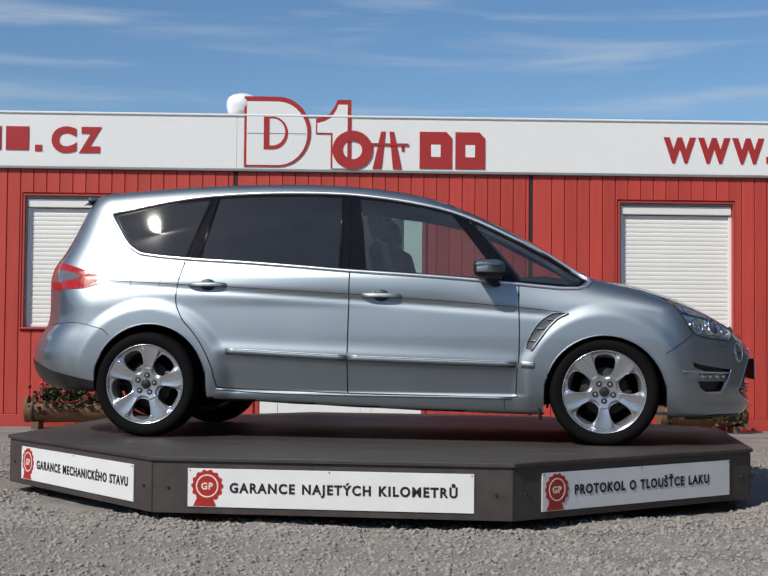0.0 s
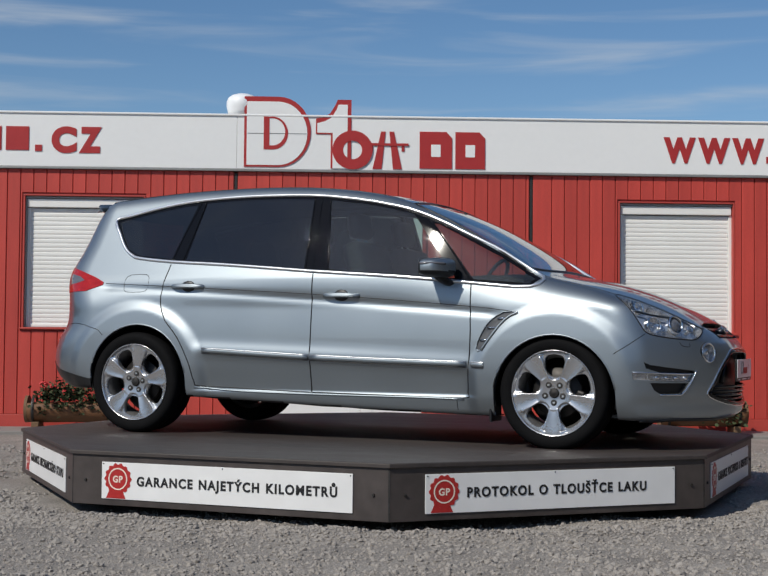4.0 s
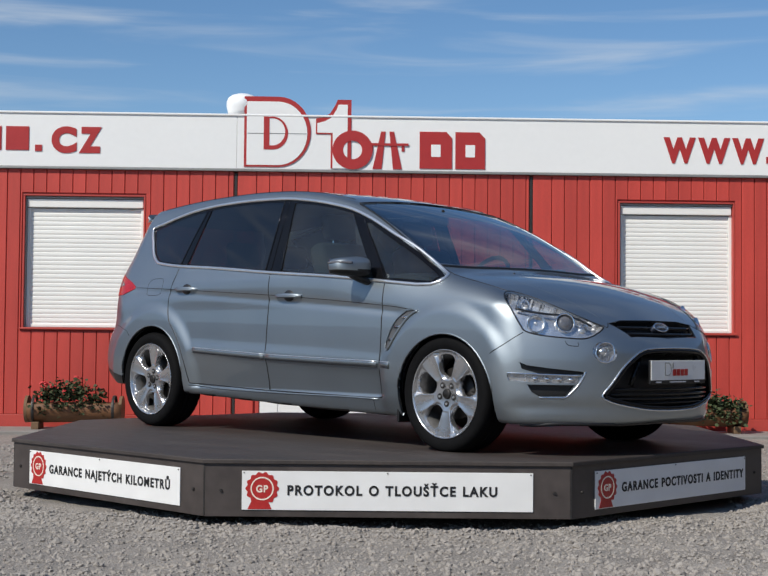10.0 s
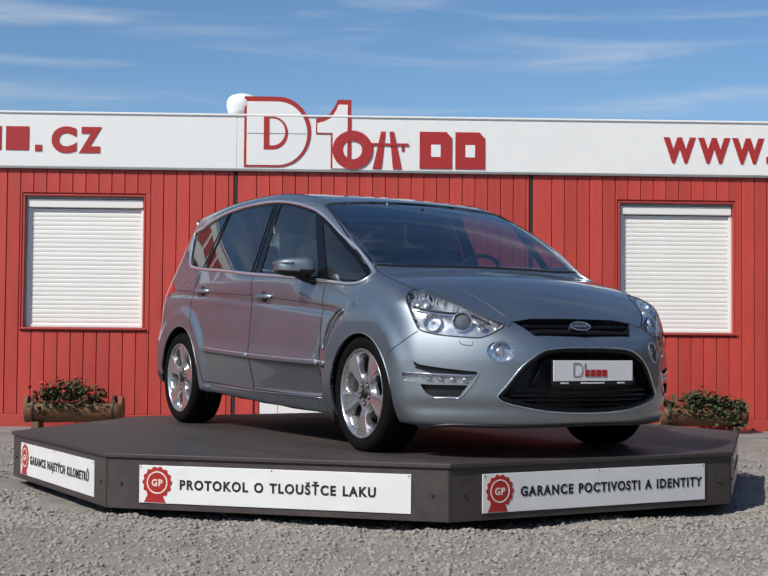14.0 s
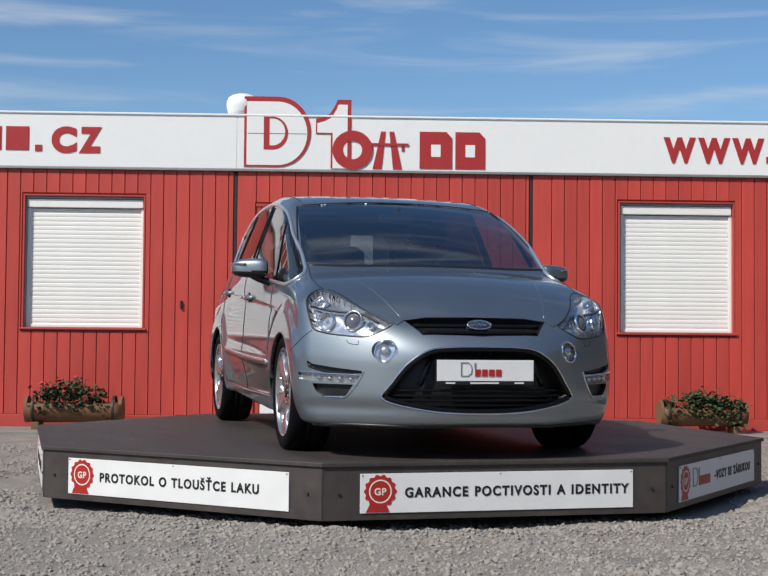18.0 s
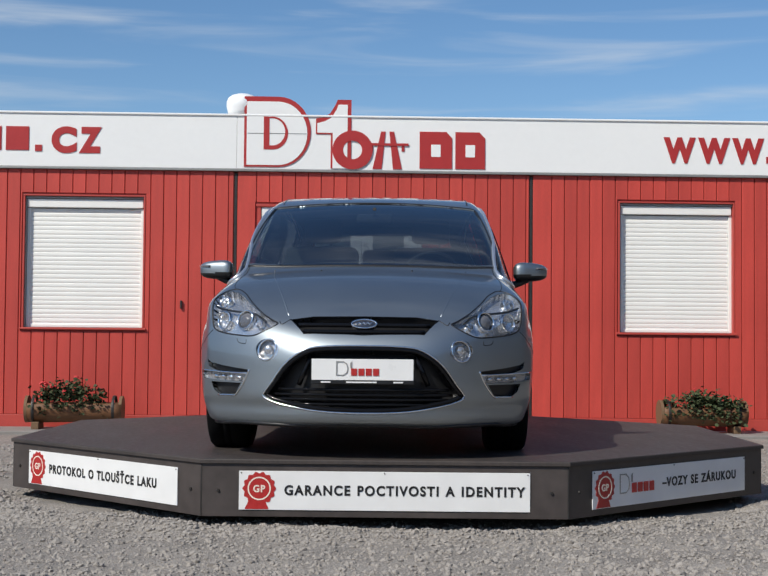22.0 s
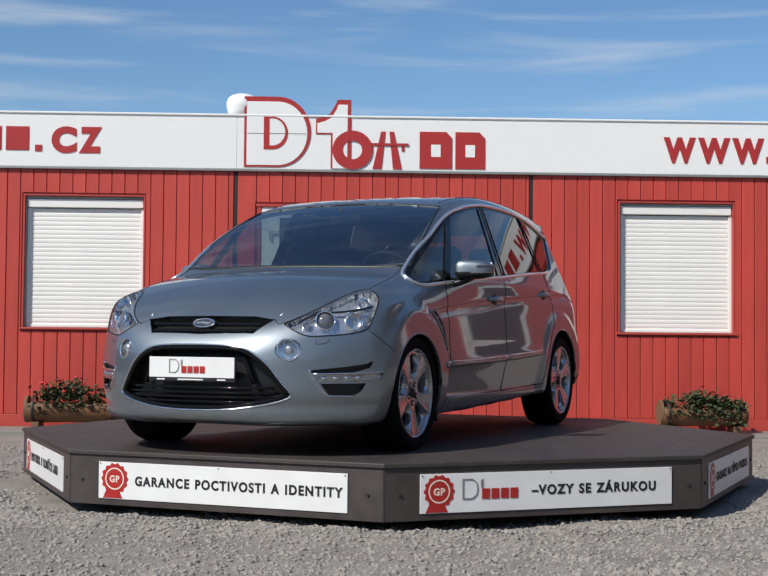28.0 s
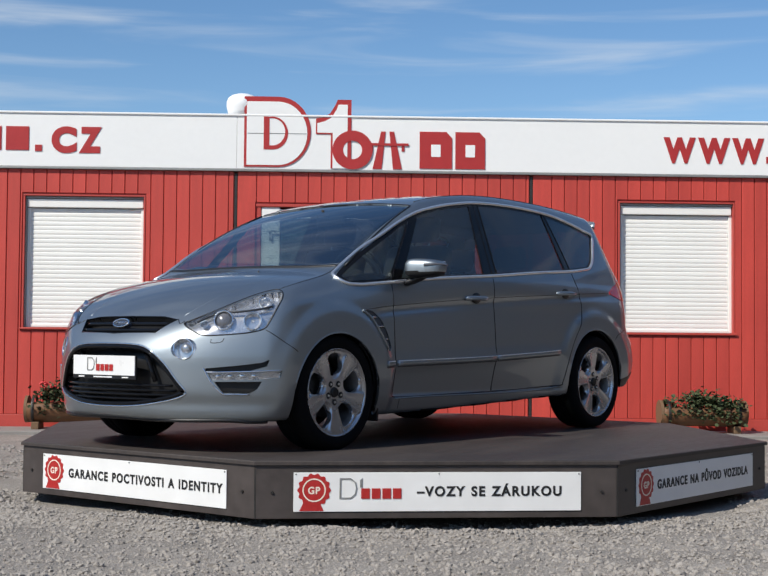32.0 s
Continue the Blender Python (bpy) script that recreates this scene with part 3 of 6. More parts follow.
def make_window(a, b, index):
    """A recessed window behind a closed white roller shutter."""
    w, h = b - a, WZ1 - WZ0
    win = empty(f"window_{index}", WALL @ Matrix.Translation((a, 0, WZ0)))
    tagged(win, "cabin window with white frame, its shutter rolled up" if index == 3 else "cabin window behind a closed white roller shutter", "window", kind="structure")
    frame_bm = bmesh.new()
    for sx, sw, sz, sh in ((0.010, 0.02, h / 2, h), (w - 0.010, 0.02, h / 2, h)):
        box((sw, 0.09, sh), (sx, 0.045, sz), 0.003, bm=frame_bm)
    box((w, 0.09, 0.016), (w / 2, 0.042, h - 0.008), 0.003, bm=frame_bm)
    part("window_frame", frame_bm, REDTRIM, win)
    part("window_sill", box((w + 0.04, 0.06, 0.022), (w / 2, 0.004, 0.011), 0.005), REDTRIM, win)
    part("reveal", box((0.014, 0.07, h - 0.05), (0.027, 0.062, h / 2), 0.003), GREYMETAL, win)
    part("reveal", box((w - 0.044, 0.07, 0.022), (w / 2, 0.062, h - 0.030), 0.003), GREYMETAL, win)
    shutter = empty("roller_shutter", parent=win)
    part("shutter_box", box((w - 0.062, 0.075, 0.090), (w / 2 + 0.003, 0.075, h - 0.090), 0.008), WHITEPVC, shutter)
    part("shutter_gap", box((w - 0.10, 0.012, 0.007), (w / 2 + 0.003, 0.072, h - 0.139)), IRON, shutter, "dark slit under the shutter box")
    for sx in (0.052, w - 0.035):
        part("guide_rail", box((0.034, 0.05, h - 0.165), (sx, 0.085, (h - 0.165) / 2 + 0.025), 0.005), WHITEPVC, shutter)
    n, z0, z1 = 27, 0.028, h - 0.138
    pitch = (z1 - z0) / n
    prof = [(0.0, 0.003), (0.35, 0.0), (0.75, 0.0005), (0.95, 0.0035), (1.0, 0.007)]
    verts, faces = [], []
    for t, dy in prof:
        verts += [(0, dy, t * pitch * 0.97), (w - 0.117, dy, t * pitch * 0.97)]
    for k in range(len(prof) - 1):
        faces.append((2 * k, 2 * k + 1, 2 * k + 3, 2 * k + 2))
    m = len(verts)
    verts += [(0, 0.02, 0), (w - 0.117, 0.02, 0), (0, 0.02, pitch * 0.97), (w - 0.117, 0.02, pitch * 0.97)]
    faces += [(1, 0, m, m + 1), (m - 2, m - 1, m + 3, m + 2), (m, m + 2, m + 3, m + 1)]
    me = bpy.data.meshes.new("slat")
    me.from_pydata(verts, [], faces)
    me.materials.append(WHITEPVC)
    if index == 3:
        for cx, cz, lx, lz in ((0.13, h / 2, 0.09, h - 0.1), (w - 0.095, h / 2, 0.09, h - 0.1), (w / 2, 0.085, w - 0.2, 0.11), (w / 2, h - 0.17, w - 0.2, 0.10)):
            part("casement", box((lx, 0.05, lz), (cx, 0.095, cz), 0.006), WHITE, win)
        part("pane", box((w - 0.25, 0.008, h - 0.25), (w / 2, 0.10, h / 2)), GLASS_TINT, win)
    for k in range(24 if index == 3 else 0, n):
        ob = new("slat", me)
        ob.parent = shutter
        ob.location = (0.062, 0.078, z0 + k * pitch)
    part("bottom_rail", box((w - 0.115, 0.03, 0.030), (w / 2 + 0.004, 0.070 if index == 3 else 0.084, z0 + 23.5 * pitch if index == 3 else 0.040), 0.004), WHITEPVC, shutter)


def make_entry():
    a, b = ENTRY
    door = empty("door_1", WALL @ Matrix.Translation((a, 0, 0)))
    tagged(door, "white framed glazed entrance with red surround", "door", kind="structure")
    w, h = b - a, 2.395
    for sx in (0.018, w - 0.018):
        part("surround", box((0.036, 0.08, h - 0.03), (sx, 0.035, h / 2 + 0.015), 0.004), REDTRIM, door)
    part("surround", box((w + 0.03, 0.09, 0.03), (w / 2, 0.030, h - 0.015), 0.004), REDTRIM, door)
    for x0, x1 in ((0.040, 0.235), (0.985, 1.104), (1.108, 1.225), (1.555, w - 0.040)):
        part("stile", box((x1 - x0, 0.06, h - 0.09), ((x0 + x1) / 2, 0.036, h / 2 + 0.012), 0.006), WHITE, door)
    for x0, x1 in ((0.235, 0.985), (1.225, 1.555)):
        part("rail", box((x1 - x0, 0.05, 0.09), ((x0 + x1) / 2, 0.037, h - 0.10), 0.005), WHITE, door)
        part("kick_panel", box((x1 - x0, 0.05, 0.30), ((x0 + x1) / 2, 0.037, 0.21), 0.006), WHITE, door)
        pane = part("pane", box((x1 - x0 + 0.01, 0.008, h - 0.50), ((x0 + x1) / 2, 0.041, (h - 0.50) / 2 + 0.355)), GLASS_TINT, door)
    lever = tube([(0.135, 0.010, 2.02), (0.135, -0.020, 2.02), (0.135, -0.020, 2.10), (0.20, -0.020, 2.10)], 0.010)
    part("frame_latch", lever, GREYMETAL, door)
    part("threshold", box((w, 0.16, 0.035), (w / 2, 0.04, 0.02), 0.005), CONCRETE, door)
    hd = tube([(1.045, 0.010, 1.02), (1.045, -0.027, 1.02), (1.045, -0.033, 1.08), (1.045, -0.033, 1.30), (1.045, -0.027, 1.36), (1.045, 0.010, 1.36)], 0.011)
    part("door_handle", hd, CHROME, door)


make_building_done = make_building()
for n, (a, b) in enumerate(WINDOWS):
    make_window(a, b, n + 1)
make_entry()

# concrete strip along the wall
strip = part("pavement", box((WALL_R - WALL_L + 4, 0.72, 0.05), (0, -0.38, 0.005), 0.01), CONCRETE)
put(strip, (WALL_L + WALL_R) / 2, 0, 0)
tagged(strip, "narrow weathered concrete strip along the red wall", "pavement", kind="structure")

# ---- the turntable ----
DECK_Z, SKIRT_Z = 0.348, 0.052
APOTHEM = 2.288
FACE_AZ = -97.45


def octagon(r_in, turn=0.0):
    r = r_in / math.cos(math.radians(22.5))
    return [(r * math.cos(radians(FACE_AZ + 22.5 + 45 * k + turn)), r * math.sin(radians(FACE_AZ + 22.5 + 45 * k + turn))) for k in range(8)]


def make_turntable():
    table = empty("turntable")
    tagged(table, "eight-sided brown turntable stage carrying the car", "turntable")
    bm = bmesh.new()
    top = [bm.verts.new((x, y, DECK_Z)) for x, y in octagon(APOTHEM + 0.012)]
    low = [bm.verts.new((x, y, DECK_Z - 0.022)) for x, y in octagon(APOTHEM + 0.012)]
    f = bm.faces.new(top)
    bm.faces.new(low[::-1])
    for k in range(8):
        bm.faces.new((top[k], low[k], low[(k + 1) % 8], top[(k + 1) % 8]))
    bmesh.ops.bevel(bm, geom=list(f.edges), offset=0.006, segments=2, profile=0.5, affect="EDGES")
    part("deck", bm, DECKTOP, table, "dark brown worn plywood deck")
    bm = bmesh.new()
    side = 2 * APOTHEM * math.tan(radians(22.5))
    for k in range(8):
        m = Matrix.Rotation(radians(FACE_AZ + 45 * k + 90), 4, "Z")
        skirt = part("skirt_panel", box((side - 0.006, 0.02, DECK_Z - 0.022 - SKIRT_Z), (0, -APOTHEM + 0.012, (DECK_Z - 0.022 + SKIRT_Z) / 2), 0.003), SKIRT, table)
        skirt.matrix_basis = m
        joint = part("corner_joint", box((0.012, 0.012, DECK_Z - 0.03 - SKIRT_Z), (side / 2 - 0.004, -APOTHEM + 0.008, (DECK_Z - 0.026 + SKIRT_Z) / 2), 0.002), IRON, table, "dark gap at the skirt corner")
        joint.matrix_basis = m
        for sx in (-0.86, 0.86):
            bolt = part("bolt", rod(0.009, 0.007, 0.008, seg=10), IRON, skirt)
            bolt.matrix_basis = Matrix.Translation((sx, -APOTHEM + 0.002, 0.185)) @ pose(0, 0, 0, 90, 0, 0)
    bm = lathe([(0.0, 0.0), (1.55, 0.0), (1.55, 0.30), (0, 0.30)], 40)
    part("base_drum", bm, IRON, table, "dark steel drum under the deck")
    return table


TABLE = make_turntable()
BOARD_TEXT = {0: ["GARANCE NAJETÝCH KILOMETRŮ", 0.225, 1.415], 1: ["PROTOKOL O TLOUŠŤCE LAKU", 0.235, 1.315], 2: ["GARANCE POCTIVOSTI A IDENTITY", 0.235, 1.475],
              3: ["–VOZY SE ZÁRUKOU", 0.635, 1.395], 4: ["GARANCE NA PŮVOD VOZIDLA", 0.235, 1.42], 7: ["GARANCE MECHANICKÉHO STAVU", 0.235, 1.44]}


def scallop(r, n=14, bump=0.06, steps=84):
    return [(r * (1 + bump * math.cos(n * 2 * math.pi * k / steps)) * math.cos(2 * math.pi * k / steps), r * (1 + bump * math.cos(n * 2 * math.pi * k / steps)) * math.sin(2 * math.pi * k / steps)) for k in range(steps)]


def disc(r, n=48):
    return [(r * math.cos(2 * math.pi * k / n), r * math.sin(2 * math.pi * k / n)) for k in range(n)]


def plain_mark(parent, m, s):
    """The dealer's mark as plain outlines and blocks, s high."""
    o = [(0, 0), (0.55 * s, 0), (0.80 * s, 0.2 * s), (0.86 * s, 0.5 * s), (0.80 * s, 0.8 * s), (0.55 * s, s), (0, s)]
    i = [(0.07 * s + x * 0.85, 0.06 * s + z * 0.88) for x, z in o]
    a = part("mark_outline", ring_slab(o, i, -0.002), GREYMETAL, parent)
    a.matrix_basis = m
    b = part("mark_bar", slab([(1.0 * s, 0.55 * s), (1.12 * s, 0.55 * s), (1.12 * s, s), (1.0 * s, 0.9 * s)], -0.002), GREYMETAL, parent)
    b.matrix_basis = m
    for k in range(4):
        c = part("mark_block", slab([((1.06 + 0.52 * k) * s, 0.0), ((1.48 + 0.52 * k) * s, 0.0), ((1.48 + 0.52 * k) * s, 0.5 * s), ((1.06 + 0.52 * k) * s, 0.5 * s)], -0.002), SEALRED, parent)
        c.matrix_basis = m


def make_boards_on_skirt():
    boards = []
    for k in range(8):
        b = empty("sign_board")
        text = BOARD_TEXT.get(k)
        tagged(b, "white sign board with red seal and black lettering on the turntable", "sign", group="sign boards round the turntable")
        part("panel", box((1.5, 0.006, 0.200), (0.75, 0.003, 0.100), 0.0015), SIGNWHITE, b)
        seal = part("seal", slab(scallop(0.082), 0.0022), SEALRED, b, "red scalloped paper seal")
        seal.matrix_basis = Matrix.Translation((0.105, -0.0024, 0.110))
        band = [(0.03, 0.004), (0.155, 0.004), (0.128, 0.062), (0.058, 0.062)]
        part("ribbon", slab(band, 0.0015), SEALRED, b, "dark red seal ribbon").matrix_basis = Matrix.Translation((0, -0.0016, 0))
        rg = part("seal_ring", ring_slab(disc(0.060), disc(0.053), 0.001), CREAM, b)
        rg.matrix_basis = Matrix.Translation((0.105, -0.0035, 0.110))
        words("GP", 0.062, 0.036, CREAM, Matrix.Translation((0.074, -0.0026, 0.092)), b)
        for sx, sz in ((0.012, 0.190), (0.75, 0.192), (1.488, 0.190)):
            s = part("screw", rod(0.004, 0.003, 0.005, seg=8), IRON, b)
            s.matrix_basis = Matrix.Translation((sx, 0.001, sz)) @ pose(0, 0, 0, 90, 0, 0)
        if text:
            words(text[0], text[2] - text[1], 0.050, INK, Matrix.Translation((text[1], -0.0016, 0.079)), b, bold=0.034, spread=1.22)
        if k == 3:
            plain_mark(b, Matrix.Translation((0.235, -0.0016, 0.066)), 0.105)
        place = Matrix.Rotation(radians(FACE_AZ + 45 * k + 90), 4, "Z") @ Matrix.Translation((-0.752, -APOTHEM - 0.005, 0.088))
        boards.append((b, place))
    return boards


SKIRT_BOARDS = make_boards_on_skirt()


# ---- plain unseen walls added round the yard; the tall east one darkens car reflections ----
ADDED_WALL = material("added_yard_wall", (0.060, 0.056, 0.052), rough=0.9, vary=0.35, scale=0.6, bump=0.01, bump_scale=4)
for n, (cx, cy, lx, ly, h) in enumerate(((12.5, -4.0, 0.3, 48.0, 6.0), (-24.0, -2.0, 0.3, 52.0, 3.4), (0.0, -28.0, 48.0, 0.3, 3.6))):
    wl = part(("wall_east", "wall_west", "wall_south")[n], box((lx, ly, h), (cx, cy, h / 2 - 0.05)), ADDED_WALL)
    tagged(wl, "dark plain wall closing the yard", "wall", kind="structure")


# ---- lettering and marks on the fascia ----
FY = -0.037
ON_FASCIA = WALL @ Matrix.Translation((0, 0, 0.969)) @ Matrix.Diagonal((1.0068, 1.0, 1.0068, 1.0)) @ Matrix.Translation((0, 0, -0.969))


def arc(cx, cz, r, a0, a1, n=16):
    return [(cx + r * math.cos(radians(a0 + (a1 - a0) * k / n)), cz + r * math.sin(radians(a0 + (a1 - a0) * k / n))) for k in range(n + 1)]


def plate_d(x0, x1, z0, z1):
    """A plaque straight on one side and rounded on the other."""
    r = (z1 - z0) / 2
    cx = x1 - r * 0.92
    return [(x0, z0), (x0, (z0 + z1) / 2), (x0, z1)] + [(cx + r * 0.92 * math.cos(a), (z0 + z1) / 2 + r * math.sin(a)) for a in [math.pi / 2 - math.pi * k / 18 for k in range(19)]]


def flat_on(name, bm, mat, owner, y, label=""):
    ob = part(name, bm, mat, owner, label)
    ob.matrix_basis = Matrix.Translation((0, y, 0))
    return ob


def make_fascia_marks():
    mark = empty("roof_mark", ON_FASCIA)
    tagged(mark, "white rounded plaques with red rims and red blocks over the fascia", "sign")
    out = plate_d(-1.535, -0.835, 2.772, 3.515)
    mid = plate_d(-1.508, -0.872, 2.792, 3.462)
    flat_on("plaque_rim", slab(out, 0.006), LETTER, mark, FY - 0.006, "red plaque rim")
    flat_on("plaque", slab(mid, 0.004), WHITE, mark, FY - 0.009, "white plaque")
    flat_on("plaque_joint", box((0.62, 0.004, 0.006), (-1.19, 0, 3.125)), GREYMETAL, mark, FY - 0.010)
    o2, i2 = plate_d(-1.330, -1.075, 2.955, 3.302), plate_d(-1.270, -1.105, 2.998, 3.285)
    flat_on("inner_ring", ring_slab(o2, i2, 0.004), LETTER, mark, FY - 0.0125, "red inner ring")
    post = [(-0.625, 2.765), (-0.625, 3.125), (-0.782, 3.125), (-0.782, 3.290), (-0.70, 3.305), (-0.635, 3.345), (-0.585, 3.425), (-0.555, 3.492), (-0.410, 3.492), (-0.410, 2.765)]
    face = [(-0.605, 2.765), (-0.605, 3.140), (-0.768, 3.140), (-0.768, 3.240), (-0.69, 3.262), (-0.62, 3.300), (-0.57, 3.380), (-0.545, 3.440), (-0.450, 3.440), (-0.450, 2.765)]
    flat_on("post_rim", slab(post, 0.005), LETTER, mark, FY - 0.005, "red rim of the stepped plaque")
    flat_on("post_face", slab(face, 0.004), WHITE, mark, FY - 0.008, "white stepped plaque")
    ring_o = [(-0.395 + 0.212 * math.cos(a), 2.962 + 0.205 * math.sin(a)) for a in [math.pi * k / 20 for k in range(40)]]
    ring_i = [(-0.395 + 0.100 * math.cos(a), 2.962 + 0.098 * math.sin(a)) for a in [math.pi * k / 20 for k in range(40)]]
    flat_on("red_ring", ring_slab(ring_o, ring_i, 0.005), LETTER, mark, FY - 0.012, "plain red ring")
    for sx in (-1, 1):
        cx = -0.028
        lane = [(cx + sx * 0.155, 2.765), (cx + sx * 0.060, 2.765), (cx + sx * 0.020, 3.162), (cx + sx * 0.068, 3.162)]
        flat_on("road_lane", slab(lane if sx < 0 else lane[::-1], 0.005), LETTER, mark, FY - 0.005, "red leaning lane bar")
        flat_on("bridge_pier", box((0.030, 0.005, 0.065), (cx + sx * 0.165, 0, 2.985)), LETTER, mark, FY - 0.0025)
    flat_on("bridge_deck", box((0.445, 0.006, 0.026), (-0.028, 0, 3.025)), LETTER, mark, FY - 0.008, "red bridge bar")
    for x0, x1 in ((0.312, 0.655), (0.690, 1.005)):
        flat_on("red_block", slab([(x0, 2.775), (x1, 2.775), (x1, 3.10), (x1 - 0.06, 3.166), (x0, 3.166)], 0.006), LETTER, mark, FY - 0.006, "plain red block")
        flat_on("block_gap", box((0.10, 0.004, 0.13), ((x0 + x1) / 2, 0, 2.965)), WHITE, mark, FY - 0.0065)
    # web address ends, with the name between left as plain blocks
    for text, x, w, nm in ((".CZ", -3.712, 0.695, "address_end"), ("WWW.", 2.905, 1.075, "address_start")):
        sg = empty(nm, ON_FASCIA)
        tagged(sg, "red letters of a web address on the white fascia", "lettering")
        for i, (ch, cx, cw) in enumerate({".CZ": [(".", 0.0, 0.075), ("C", 0.170, 0.262), ("Z", 0.456, 0.236)], "WWW.": [("W", 0.0, 0.345), ("W", 0.37, 0.345), ("W", 0.735, 0.345), (".", 1.10, 0.075)]}[text]):
            if ch == ".":
                part("full_stop", box((0.072, 0.005, 0.068), (x + cx + 0.036, FY - 0.0025, 2.940 if text == ".CZ" else 2.914)), LETTER, sg)
            else:
                words(ch, cw, 0.250, LETTER, Matrix.Translation((x + cx, FY - 0.002, 2.913 if text == ".CZ" else 2.890)), sg, "letter", 0.004, 0.06)
    left_blocks = [(-4.70 - 0.33 * k, -4.44 - 0.33 * k) for k in range(9)]
    for x0, x1 in [(-4.36, -4.06), (-4.015, -3.775)] + left_blocks:
        sg = part("address_block", box((x1 - x0, 0.005, 0.250), ((x0 + x1) / 2, FY - 0.0025, 3.040), 0.003), LETTER)
        sg.matrix_world = ON_FASCIA
        tagged(sg, "plain red block in the web address on the fascia", "lettering")
    for n in range(6):
        sg = part("address_block", box((0.26, 0.005, 0.250), (4.30 + 0.33 * n, FY - 0.0025, 3.02), 0.003), LETTER)
        sg.matrix_world = ON_FASCIA
        tagged(sg, "plain red block in the web address on the fascia", "lettering")


make_fascia_marks()
globe = lathe([(0.0005, 0.233), (0.06, 0.229), (0.115, 0.212), (0.155, 0.182), (0.172, 0.14), (0.172, 0.09), (0.160, 0.04), (0.150, 0.0), (0.0005, 0.0)], 36)
gl = part("roof_lamp", globe, PLASTERW, smooth=True)
put(gl, -1.575, 0.12, 3.352)
tagged(gl, "rounded white lamp housing standing on the roof edge", "lamp")
hg = part("wall_hook", box((0.022, 0.03, 0.085), (0, 0, 0), 0.006), IRON)
put(hg, -2.188, -0.012, 1.32)
tagged(hg, "small dark iron latch on the red boards", "latch")


# ---- planters ----
def make_leaf_mesh():
    me = bpy.data.meshes.new("leaf")
    pts = [(0, 0, 0)] + [(0.5 + 0.5 * math.cos(a) * (1 + 0.12 * math.cos(5 * a)), 0.55 * math.sin(a) * (1 + 0.12 * math.cos(5 * a)), 0.12 * math.cos(2 * a)) for a in [math.pi * (1 - 2 * k / 10) * 0.92 for k in range(11)]]
    me.from_pydata(pts + [(0.5, 0, -0.08)], [], [(12, k, k + 1) for k in range(0, 11)] + [(12, 11, 0)])
    me.materials.append(LEAF)
    return me


LEAF_ME = make_leaf_mesh()


